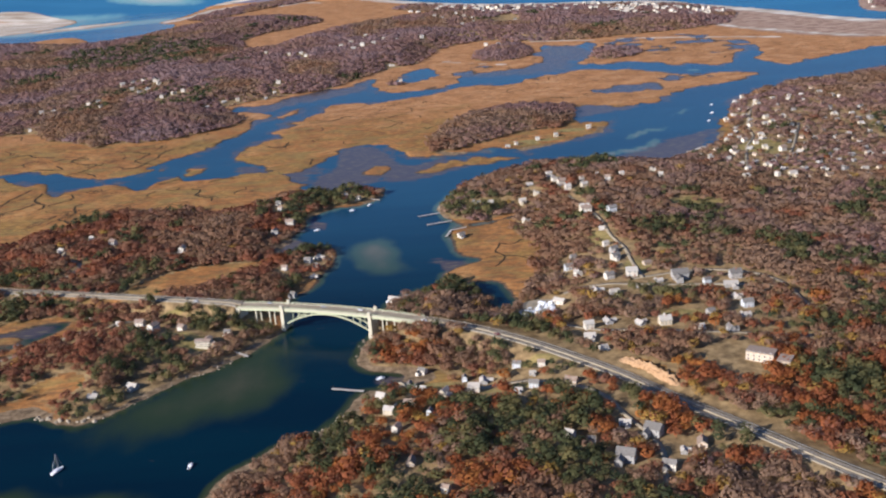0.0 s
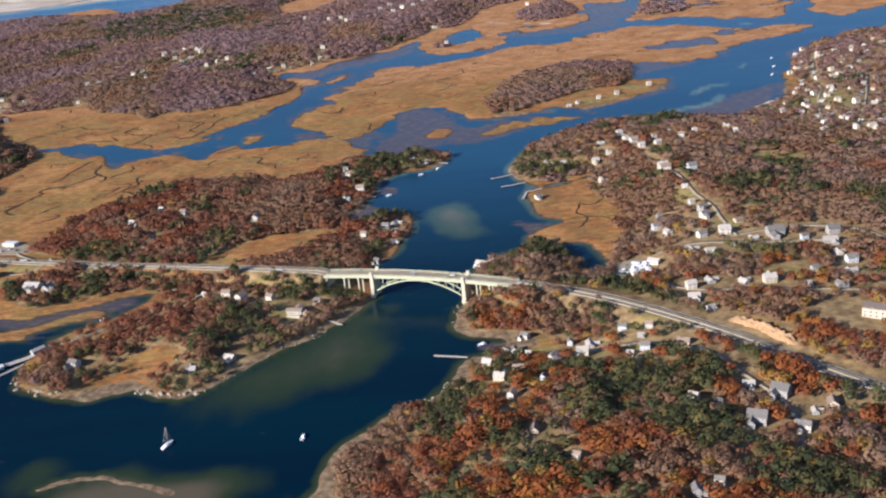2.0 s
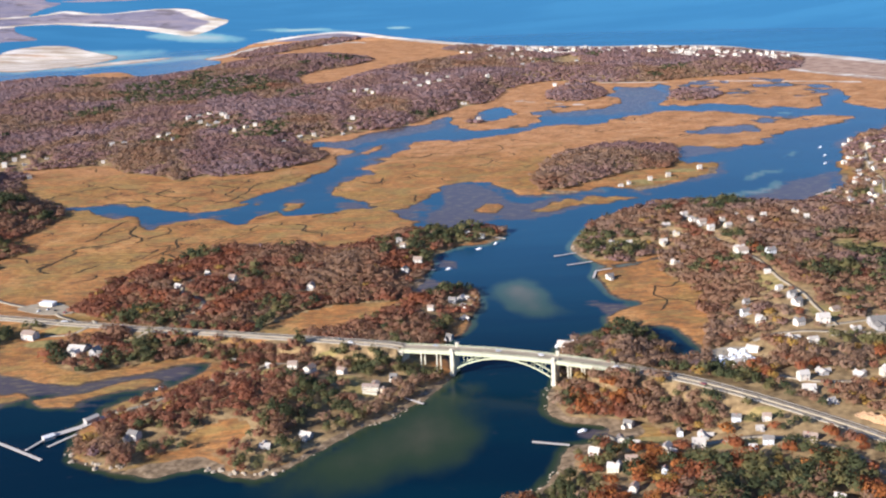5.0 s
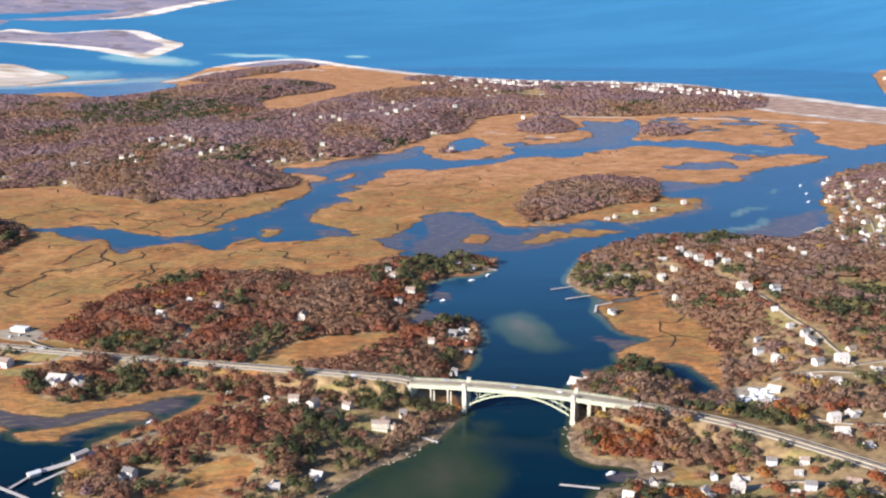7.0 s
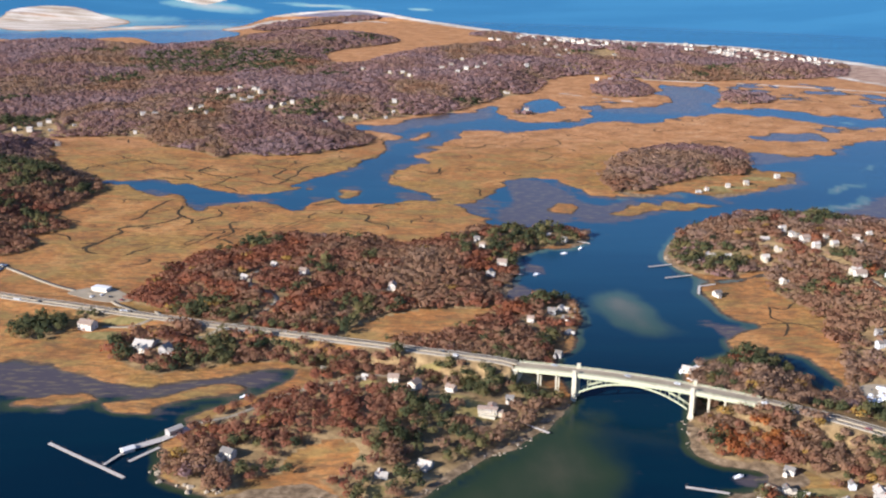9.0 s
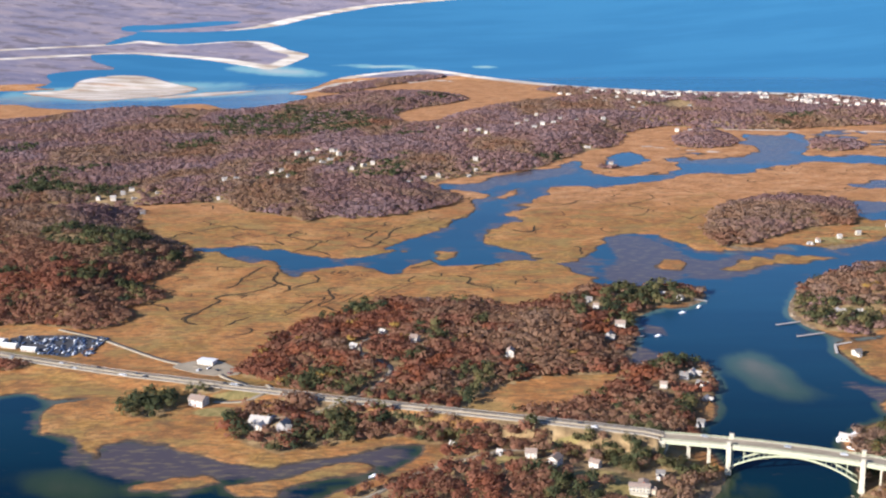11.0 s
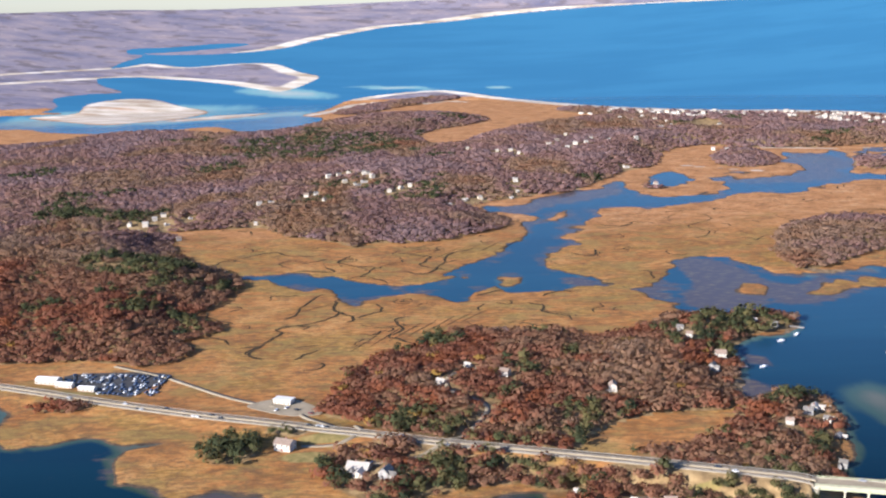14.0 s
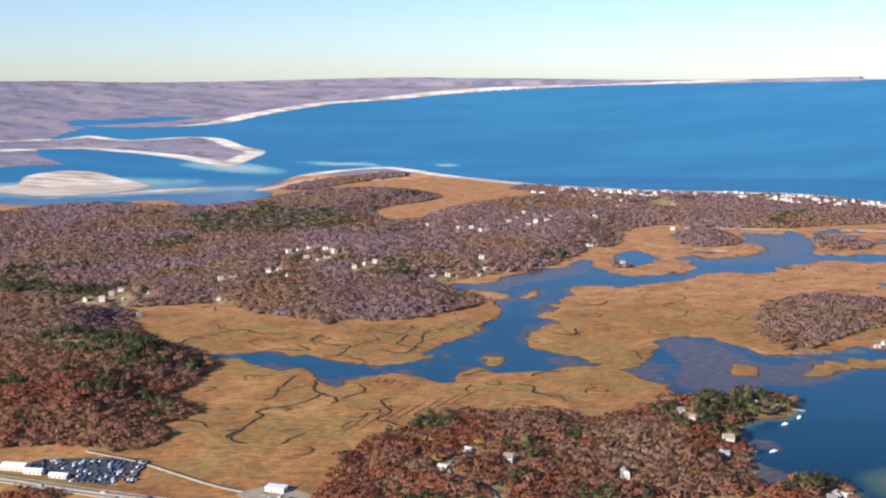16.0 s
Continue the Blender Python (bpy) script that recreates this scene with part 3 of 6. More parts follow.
def ground_material():
    n = Net("marsh_and_soil")
    land, wood, sand, lawn, outland, tidal, dune = (n.attr(a) for a in ("land", "wood", "sand", "lawn", "outland", "beach", "dune"))
    broad, fine, grain = n.noise(70, 5), n.noise(11, 5, (1, 2.2, 1, 0.5)), n.noise(2.5, 3)
    grass = n.ramp(n.calc("ADD", n.calc("MULTIPLY", broad, 0.55), n.calc("MULTIPLY", fine, 0.45)),
                   [(0.38, (0.19, 0.085, 0.03)), (0.46, (0.32, 0.138, 0.045)), (0.52, (0.43, 0.19, 0.06)), (0.60, (0.47, 0.25, 0.09))])
    grass = n.mix(n.calc("MULTIPLY", n.step(n.noise(130, 5, (1, 1.6, 1, 0.3)), 0.47, 0.60), 0.75), grass, n.mix(n.step(fine, 0.42, 0.6), (0.22, 0.135, 0.036), (0.39, 0.235, 0.068)))
    grass = n.mix(n.calc("MULTIPLY", n.step(n.noise(90, 5, (1.5, 1, 1, 0.8)), 0.52, 0.62), 0.6), grass, n.mix(n.step(fine, 0.4, 0.6), (0.20, 0.085, 0.03), (0.36, 0.135, 0.04)))
    grass = n.mix(n.calc("MULTIPLY", n.step(n.noise(38, 6, (0.7, 1.5, 1, 0.3)), 0.50, 0.60), 0.65), grass, (0.25, 0.18, 0.06))
    grass = n.mix(n.calc("MULTIPLY", n.step(n.noise(20, 6, (1, 2.5, 1, 0.2)), 0.56, 0.62), 0.65), grass, (0.17, 0.095, 0.042))
    grass = n.mix(n.calc("MULTIPLY", n.step(grain, 0.5, 0.62), 0.4), grass, (0.19, 0.11, 0.05))
    streak = n.noise(5, 3, (1, 6, 1, -0.35))
    grass = n.mix(n.calc("MULTIPLY", n.step(streak, 0.55, 0.68), 0.5), grass, (0.19, 0.115, 0.05))
    # Paler, pinker grass to the north: haze painted into the marsh colour.
    hazed_marsh = n.ramp(n.calc("ADD", n.calc("MULTIPLY", n.noise(34, 6, (0.8, 1.3, 1, 0.4)), 0.6), n.calc("MULTIPLY", n.noise(7, 5), 0.4)), [(0.36, (0.20, 0.095, 0.042)), (0.46, (0.38, 0.178, 0.070)), (0.54, (0.46, 0.225, 0.095)), (0.64, (0.49, 0.285, 0.14))])
    grass = n.mix(n.step(n.calc("ADD", n.attr("hazed_marsh"), n.calc("MULTIPLY", n.calc("SUBTRACT", broad, 0.5), 0.9)), 0.25, 0.75), grass, hazed_marsh)
    grass = n.mix(n.calc("MULTIPLY", n.step(n.noise(13, 6, (0.6, 1.8, 1, 0.3)), 0.52, 0.62), 0.6), grass, (0.17, 0.088, 0.04))
    grass = n.mix(n.calc("MULTIPLY", n.step(n.noise(5, 5, (0.7, 1.4, 1, 0.9)), 0.54, 0.64), 0.5), grass, (0.15, 0.095, 0.04))
    mud = n.ramp(fine, [(0.35, (0.045, 0.036, 0.028)), (0.65, (0.12, 0.085, 0.055))])
    edge = n.calc("ADD", land, n.calc("MULTIPLY", n.calc("SUBTRACT", fine, 0.5), 5.0))
    color = n.mix(n.step(edge, 1.4, 4.2), mud, grass)
    bends = n.noise(34, 2.5)
    runnels = n.calc("SUBTRACT", 1.0, n.step(n.calc("ABSOLUTE", n.calc("SUBTRACT", bends, 0.5)), 0.005, 0.018))
    runnels = n.calc("MULTIPLY", runnels, n.step(n.noise(120, 3), 0.42, 0.52))
    bends = n.noise(21, 2.0, (1, 1.8, 1, 0.6))
    rills = n.calc("SUBTRACT", 1.0, n.step(n.calc("ABSOLUTE", n.calc("SUBTRACT", bends, 0.52)), 0.007, 0.022))
    rills = n.calc("MULTIPLY", rills, n.step(n.noise(90, 3), 0.47, 0.56))
    color = n.mix(n.calc("MULTIPLY", n.calc("MAXIMUM", runnels, n.calc("MULTIPLY", rills, 0.7)), 0.3), color, (0.085, 0.06, 0.04))
    floor = n.ramp(n.noise(9, 5), [(0.35, (0.15, 0.10, 0.05)), (0.5, (0.25, 0.168, 0.08)), (0.66, (0.35, 0.245, 0.12))])
    color = n.mix(n.step(n.calc("ADD", wood, n.calc("MULTIPLY", n.calc("SUBTRACT", fine, 0.5), 8.0)), -3.0, 3.0), color, floor)
    green = n.ramp(n.noise(7, 4), [(0.35, (0.17, 0.14, 0.05)), (0.65, (0.32, 0.235, 0.09))])
    color = n.mix(n.step(n.calc("ADD", lawn, n.calc("MULTIPLY", n.calc("SUBTRACT", fine, 0.5), 0.7)), 0.35, 0.6), color, green)
    heath = n.ramp(n.noise(18, 5, (0.6, 1.4, 1, 0.8)), [(0.36, (0.20, 0.13, 0.095)), (0.5, (0.33, 0.215, 0.15)), (0.64, (0.46, 0.33, 0.24))])
    color = n.mix(n.step(n.calc("ADD", dune, n.calc("MULTIPLY", n.calc("SUBTRACT", broad, 0.5), 0.8)), 0.35, 0.65), color, heath)
    strand = n.ramp(n.noise(6, 5), [(0.34, (0.10, 0.07, 0.042)), (0.5, (0.19, 0.13, 0.075)), (0.66, (0.30, 0.215, 0.13))])
    color = n.mix(n.step(n.calc("ADD", tidal, n.calc("MULTIPLY", n.calc("SUBTRACT", fine, 0.5), 0.6)), 0.3, 0.6), color, strand)
    # Far land with the bluish haze mixed into its own colours.
    hazed_land = n.ramp(n.noise(70, 8, (0.4, 1.6, 1, 0.1)), [(0.30, (0.125, 0.122, 0.175)), (0.5, (0.20, 0.178, 0.215)), (0.7, (0.29, 0.235, 0.235))])
    hazed_land = n.mix(n.calc("MULTIPLY", n.step(n.noise(16, 4, (0.4, 1.5, 1, 0.1)), 0.6, 0.68), 0.5), hazed_land, (0.40, 0.34, 0.31))
    hazed_land = n.mix(n.calc("MULTIPLY", n.step(n.noise(48, 6, (0.5, 1.8, 1, 0.1)), 0.53, 0.6), 0.7), hazed_land, (0.12, 0.10, 0.105))
    color = n.mix(outland, color, hazed_land)
    beach = n.ramp(n.noise(50, 6, (0.35, 2.2, 1, 0.12)), [(0.34, (0.31, 0.235, 0.165)), (0.5, (0.49, 0.42, 0.33)), (0.64, (0.68, 0.62, 0.53))])
    color = n.mix(n.step(n.calc("ADD", sand, n.calc("MULTIPLY", n.calc("SUBTRACT", n.noise(60, 5, (0.5, 1.5, 1, 0.1)), 0.5), 0.7)), 0.22, 0.62), color, beach)
    return n.done(color, 0.95, 0.08, grain, 0.5, 0.6)


def water_material():
    n = Net("tidal_water")
    shoal, sea, mud = n.attr("shoal"), n.attr("sea"), n.attr("mud")
    wisps = n.noise(60, 5, (1, 0.45, 1, 0.6))
    # Sky reflection is painted into this blue, stronger as sea rises; gloss is low.
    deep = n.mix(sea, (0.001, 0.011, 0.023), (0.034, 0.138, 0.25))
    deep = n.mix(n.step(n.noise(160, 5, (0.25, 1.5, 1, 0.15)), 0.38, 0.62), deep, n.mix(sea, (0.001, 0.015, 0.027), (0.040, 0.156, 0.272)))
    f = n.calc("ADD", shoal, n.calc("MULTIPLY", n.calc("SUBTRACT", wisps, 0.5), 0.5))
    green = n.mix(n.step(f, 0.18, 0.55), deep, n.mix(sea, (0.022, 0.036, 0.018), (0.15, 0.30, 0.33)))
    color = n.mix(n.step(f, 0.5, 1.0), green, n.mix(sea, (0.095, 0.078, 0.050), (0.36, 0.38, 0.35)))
    flat = n.calc("ADD", mud, n.calc("MULTIPLY", n.calc("SUBTRACT", n.noise(16, 5, (0.7, 1.6, 1, 0.3)), 0.5), 1.6))
    mire = n.mix(n.step(n.noise(9, 4, (0.7, 2, 1, 0.3)), 0.5, 0.66), (0.078, 0.062, 0.066), (0.15, 0.115, 0.075))
    color = n.mix(n.calc("MULTIPLY", n.step(flat, 0.2, 0.8), 0.88), color, mire)
    ripples = n.calc("ADD", n.noise(1.6, 3, (1, 2.4, 1, 0.9)), n.calc("MULTIPLY", n.noise(14, 3, (1, 2.0, 1, 0.7)), 2.0))
    n.shader.inputs["IOR"].default_value = 1.333
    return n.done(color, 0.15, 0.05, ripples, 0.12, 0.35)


MARSH = ground_material()
WATER = water_material()
# The first, mauve stops hold the haze colour of far crowns.
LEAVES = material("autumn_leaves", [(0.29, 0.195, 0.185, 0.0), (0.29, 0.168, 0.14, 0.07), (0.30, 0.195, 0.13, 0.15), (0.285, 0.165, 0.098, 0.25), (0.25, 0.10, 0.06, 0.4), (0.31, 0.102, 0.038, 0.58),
                                    (0.39, 0.16, 0.045, 0.66), (0.36, 0.23, 0.06, 0.74), (0.16, 0.14, 0.058, 0.82), (0.08, 0.088, 0.040, 0.9),
                                    (0.045, 0.058, 0.032, 1.0)], scale=2.2, rough=0.9, bump=0, attribute="tone", noise2=0.07, spec=0.1)


def thin_leaves(m, share):
    """Lets part of the light through the leaves."""
    nodes, links = m.node_tree.nodes, m.node_tree.links
    shader, out = nodes["Principled BSDF"], nodes["Material Output"]
    glow = nodes.new("ShaderNodeBsdfTranslucent")
    links.new(shader.inputs["Base Color"].links[0].from_socket, glow.inputs["Color"])
    both = nodes.new("ShaderNodeMixShader")
    both.inputs[0].default_value = share
    links.new(shader.outputs[0], both.inputs[1])
    links.new(glow.outputs[0], both.inputs[2])
    links.new(both.outputs[0], out.inputs["Surface"])


thin_leaves(LEAVES, 0.42)
BARK = material("grey_bark", [(0.09, 0.07, 0.055), (0.19, 0.155, 0.13)], 0.4, 0.95)
STEEL = material("pale_green_paint", [(0.34, 0.36, 0.22), (0.46, 0.47, 0.31), (0.40, 0.42, 0.265)], 3.0, 0.55, 0.1)
CONCRETE = material("weathered_concrete", [(0.34, 0.31, 0.22), (0.52, 0.47, 0.355), (0.44, 0.40, 0.30)], 2.5, 0.9, 0.3)
ASPHALT = material("worn_asphalt", [(0.19, 0.155, 0.11), (0.26, 0.215, 0.155)], 6.0, 0.95, 0.2, spec=0.08)
OILY = material("oily_asphalt", [(0.035, 0.034, 0.034), (0.075, 0.07, 0.065)], 5.0, 0.8, 0.1)
LIGHT_ASPHALT = material("sunbleached_road", [(0.25, 0.205, 0.14), (0.34, 0.28, 0.195)], 8.0, 0.95, 0.1, spec=0.08)
PAINT_WHITE = material("white_road_paint", [(0.72, 0.70, 0.64), (0.82, 0.80, 0.75)], 3.0, 0.7, 0)


# ---- helpers for meshes ----
def raw_mesh(name, verts, faces, mat):
    """A mesh of quads (or triangles) from arrays."""
    verts, faces = np.asarray(verts, np.float32), np.asarray(faces, np.int32)
    me = bpy.data.meshes.new(name)
    k = faces.shape[1]
    me.vertices.add(len(verts))
    me.vertices.foreach_set("co", verts.ravel())
    me.loops.add(faces.size)
    me.loops.foreach_set("vertex_index", faces.ravel())
    me.polygons.add(len(faces))
    me.polygons.foreach_set("loop_start", np.arange(0, faces.size, k, dtype=np.int32))
    me.update(calc_edges=True)
    me.materials.append(mat)
    return me


def stored(me, name, values):
    a = me.attributes.new(name, "FLOAT", "POINT")
    a.data.foreach_set("value", np.asarray(values, np.float32).ravel())


def smooth_shaded(me):
    me.polygons.foreach_set("use_smooth", np.ones(len(me.polygons), bool))


def part(name, bm, mat, parent=None, label="", m=None):
    me = bpy.data.meshes.new(name)
    bm.to_mesh(me)
    bm.free()
    me.materials.append(mat)
    ob = new(name, me)
    if parent is not None:
        ob.parent = parent
    if m is not None:
        ob.matrix_basis = m
    return tagged(ob, label)


def box(bm, x0, x1, y0, y1, z0, z1, m=None):
    """A box added to a bmesh."""
    co = [(x, y, z) for z in (z0, z1) for x, y in ((x0, y0), (x1, y0), (x1, y1), (x0, y1))]
    v = [bm.verts.new(m @ Vector(c) if m else c) for c in co]
    for f in ((3, 2, 1, 0), (4, 5, 6, 7), (0, 1, 5, 4), (1, 2, 6, 5), (2, 3, 7, 6), (3, 0, 4, 7)):
        bm.faces.new([v[i] for i in f])
    return v


def boxed(*sizes, bevel=0.0):
    bm = bmesh.new()
    box(bm, *sizes)
    if bevel:
        bmesh.ops.bevel(bm, geom=bm.edges[:], offset=bevel, segments=1, affect="EDGES", profile=0.5)
    return bm


def prism(bm, outline, z0, z1):
    """An upright solid on a flat outline."""
    lo = [bm.verts.new((x, y, z0)) for x, y in outline]
    hi = [bm.verts.new((x, y, z1)) for x, y in outline]
    n = len(outline)
    bm.faces.new(lo[::-1])
    bm.faces.new(hi)
    for i in range(n):
        bm.faces.new((lo[i], lo[(i + 1) % n], hi[(i + 1) % n], hi[i]))


def bar(bm, a, b, w, h=None):
    """A straight beam from a to b."""
    a, b = Vector(a), Vector(b)
    d = b - a
    q = d.to_track_quat("X", "Z").to_matrix().to_4x4()
    h = h or w
    box(bm, 0, d.length, -w / 2, w / 2, -h / 2, h / 2, Matrix.Translation(a) @ q)


def rod(bm, a, b, r0, r1, sides=6):
    a, b = Vector(a), Vector(b)
    q = (b - a).to_track_quat("Z", "Y").to_matrix()
    rings = [[bm.verts.new(p + q @ Vector((r * math.cos(2 * math.pi * i / sides), r * math.sin(2 * math.pi * i / sides), 0))) for i in range(sides)]
             for p, r in ((a, r0), (b, r1))]
    for i in range(sides):
        bm.faces.new((rings[0][i], rings[0][(i + 1) % sides], rings[1][(i + 1) % sides], rings[1][i]))
    bm.faces.new(rings[0][::-1])
    bm.faces.new(rings[1])


def ribbon(line, half, lift, base=None):
    """Verts and quads of a strip along a line of (x, y, z); with base it has sides going down by that much."""
    p = np.asarray(line, float)
    t = np.gradient(p[:, :2], axis=0)
    t /= np.linalg.norm(t, axis=1)[:, None]
    side = np.c_[t[:, 1], -t[:, 0]]
    lo, hi = half if isinstance(half, tuple) else (-half, half)
    cols = [(lo, lift), (hi, lift)] if base is None else [(lo - 0.01, lift - base), (lo, lift), (hi, lift), (hi + 0.01, lift - base)]
    rows = np.stack([np.c_[p[:, :2] + side * o, p[:, 2] + z] for o, z in cols], 1)
    n, k = rows.shape[:2]
    i = np.arange(n * k).reshape(n, k)
    quads = np.stack([i[:-1, :-1], i[:-1, 1:], i[1:, 1:], i[1:, :-1]], -1).reshape(-1, 4)
    return rows.reshape(-1, 3), quads


# ---- ground and water ----
BEACHES = [(EAST_SOUTH_SHORE[2:12], 9.5), ([(65, -157), (93, -133), (120, -122), (106, -112), (75, -102), (65, -79), (70, -56)], 8.0), (WEST_SOUTH_SHORE[0:14], 7.0),
           ([(-172, -146), (-186, -138), (-204, -142), (-222, -150)], 10.0), ([(146, 297), (141, 329), (146, 360), (163, 402)], 5.0),
           ([(151, 602), (199, 588), (252, 592), (318, 613), (374, 654), (393, 696)], 7.0), ([(53, 372), (78, 410), (70, 440)], 4.0),
           ([(-24, 208), (-30, 226), (-20, 250)], 8.0), ([(479, 528), (515, 551), (540, 610)], 8.0)]
SAND_TRACKS = [([(559, 1722), (671, 1833), (754, 1830), (797, 1713), (853, 1580), (922, 1501), (990, 1411), (1150, 1300)], 16.0),
               ([(160, 1400), (230, 1350), (300, 1300), (330, 1290)], 7.0), ([(380, 1585), (470, 1560), (560, 1545), (700, 1500), (900, 1420)], 8.0),
               ([(-615, 2458), (-560, 2560), (-520, 2700), (-440, 2800)], 30.0), ([(-300, 2700), (-240, 2760), (-180, 2720)], 20.0)]
SANDBAR = [(-210, -268), (-180, -258), (-151, -266), (-114, -288), (-122, -295), (-152, -278), (-180, -269), (-206, -278)]


def beach_share(x, y):
    """How much of the ground is bare tidal sand, 0 to 1."""
    share = np.zeros(x.shape)
    for points, wide in BEACHES:
        line = spline(points, False)
        lo, hi = line.min(0) - 20, line.max(0) + 20
        near = (x > lo[0]) & (x < hi[0]) & (y > lo[1]) & (y < hi[1])
        if near.any():
            d = line_distance(x[near], y[near], line, False) + 4 * fbm(x[near] / 12, y[near] / 12, 131)
            share[near] = np.maximum(share[near], smooth(wide + 3, wide - 3, d))
    return share


LAWNS = [(-205, 116, 20, 8), (-128, -6, 22, 10), (-74, -36, 22, 16), (-150, 8, 26, 7), (-350, 146, 34, 10), (-365, 116, 26, 12), (-560, 258, 60, 5),
         (290, 640, 60, 10), (345, 690, 30, 16), (270, 622, 40, 6), (-230, -52, 22, 9), (-140, -138, 10, 8), (190, 330, 34, 9), (-95, -20, 24, 8),
         (300, 150, 14, 30), (320, 60, 16, 22), (420, 250, 40, 24), (160, -185, 22, 12), (210, -130, 20, 10), (330, -60, 30, 12), (-170, -20, 22, 8),
         (130, -140, 24, 8), (180, -165, 24, 8), (560, 480, 40, 60), (-110, 30, 24, 5)]
BARE_FIELDS = [(-110, 146, 66, 28, 0.45), (-175, -100, 26, 20, 0.6), (286, -161, 26, 8, -0.95), (84, -128, 26, 12, -0.5), (-3, 72, 10, 16, 0)]


def polar_sheet(az, radii):
    a, r = np.meshgrid(np.radians(az), radii, indexing="ij")
    x, y = CENTRE.x + r * np.sin(a), CENTRE.y + r * np.cos(a)
    n, k = a.shape
    i = np.arange(n * k).reshape(n, k)
    quads = np.stack([i[:-1, :-1], i[1:, :-1], i[1:, 1:], i[:-1, 1:]], -1).reshape(-1, 4)[:, ::-1]
    return x.ravel(), y.ravel(), quads


def build_ground(fine):
    az = np.concatenate([np.arange(-180, -40, 4.0), np.arange(-40, 44, fine), np.arange(44, 181, 4.0)])
    az[-1] = 180
    radii = np.concatenate([[1, 120, 240], np.geomspace(330, 3500, int(62 / fine)), np.geomspace(3530, 9000, 130), np.geomspace(9080, 62000, 110)])
    x, y, quads = polar_sheet(az, radii)
    z, land, wood, off = ground_height(x, y)
    far = np.hypot(x - CENTRE.x, y - CENTRE.y)
    hills = smooth(9000, 40000, far) * 190 * np.maximum(0, 0.35 + fbm(x / 9000, y / 9000, 71)) * smooth(0, 30, land)
    z = z + hills
    # Share of ground that takes the haze-tinted far colours.
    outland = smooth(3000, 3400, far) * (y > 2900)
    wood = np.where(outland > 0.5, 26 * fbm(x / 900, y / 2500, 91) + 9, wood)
    lawn = np.full(x.shape, -1.0)
    for cx, cy, rx, ry in LAWNS:
        lawn = np.maximum(lawn, patch(x, y, cx, cy, rx, ry, 0.0) + 0.25)
    wood = wood.copy()
    for cx, cy, rx, ry, turn in BARE_FIELDS:
        wood = np.where(patch(x, y, cx, cy, rx, ry, turn) > 0, -10, wood)
    sea_line = spline(NORTH_SEA_SHORE[1:16], False)
    strand = line_distance(x, y, sea_line, False)
    sand = smooth(75, 25, strand) * (land > -5)
    for line in (spline(OUTER_BAR), spline(SECOND_BAR)):
        sand = np.maximum(sand, 0.56 * smooth(-20, 20, inside(x, y, line)))
    spit = inside(x, y, spline(OUTER_SPIT))
    sand = np.maximum(sand, smooth(120, 30, np.abs(spit)) * (spit > -60) * (0.75 + 0.35 * smooth(-1500, -900, x)))
    coast = line_distance(x, y, spline(FAR_COAST[2:12], False), False)
    sand = np.maximum(sand, smooth(1.0, 0.35, coast / np.maximum(140, far * 0.03)) * (land > -25) * smooth(-1700, -1350, x))
    sand = np.maximum(sand, 0.8 * (patch(x, y, 490, 540, 40, 14, 0.6) > 0))
    for points, wide in SAND_TRACKS:
        sand = np.maximum(sand, 0.62 * smooth(wide, wide * 0.4, line_distance(x, y, spline(points, False), False) + 6 * fbm(x / 25, y / 25, 133)))
    # How strongly the marsh is tinted for haze, growing with y.
    hazed_marsh = smooth(600, 1150, y)
    dune = smooth(330, 200, strand) * smooth(560, 700, x) * (land > 0)
    beach = np.maximum(beach_share(x, y), smooth(-2, 4, inside(x, y, spline(SANDBAR))))
    gx, gy, gz = far_fold(x, y, z)
    me = raw_mesh("ground", np.c_[gx, gy, gz], quads, MARSH)
    for name, values in (("land", land), ("wood", wood), ("sand", sand), ("lawn", lawn), ("outland", outland), ("beach", beach), ("dune", dune), ("hazed_marsh", hazed_marsh)):
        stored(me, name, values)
    smooth_shaded(me)
    tagged(new("ground", me), "tan autumn salt marsh, leaf-strewn woods and pale sand", "ground", kind="structure")


SHOALS = [(-48, -122, 165, 82, 0.88, 0.66), (-210, -255, 60, 40, 0.3, 0.5), (-440, -8, 90, 40, -0.3, 0.55), (70, 182, 52, 95, 0.15, 0.78), (-140, -292, 112, 66, 0.1, 1.1), (20, -30, 40, 50, 0.5, 0.35),
          (400, 550, 110, 18, 0.55, 0.9), (440, 640, 80, 16, 0.75, 0.8), (520, 760, 70, 16, 0.9, 0.6), (180, 590, 120, 16, 0.1, 0.8),
          (-120, 640, 50, 20, 0.4, 0.4), (-1150, 2600, 620, 420, 0.3, 0.8), (-800, 3250, 520, 190, -1.0, 0.85), (-900, 2450, 520, 120, 0.3, 0.9), (-420, 3330, 330, 90, -0.5, 0.9), (-1900, 3300, 420, 200, 0.5, 0.8), (420, 1420, 70, 110, 0.2, 0.5),
          (600, 1300, 130, 40, 0.1, 0.5), (-70, 3230, 160, 60, -0.9, 0.8), (-560, 2480, 160, 80, 0.2, 0.6), (560, 1115, 160, 14, -0.15, 0.9)]
MUD_FLATS = [(-70, 540, 90, 24, 0.1), (120, 500, 70, 20, 0.4), (-388, 34, 74, 42, -0.15), (-295, 20, 100, 38, 0.15), (-25, 225, 30, 26, 0),
             (145, 128, 22, 36, 0.2), (440, 1410, 60, 100, 0.2), (330, 850, 60, 40, 0.1), (110, -122, 26, 8, -0.3), (4, 296, 16, 18, 0.2)]
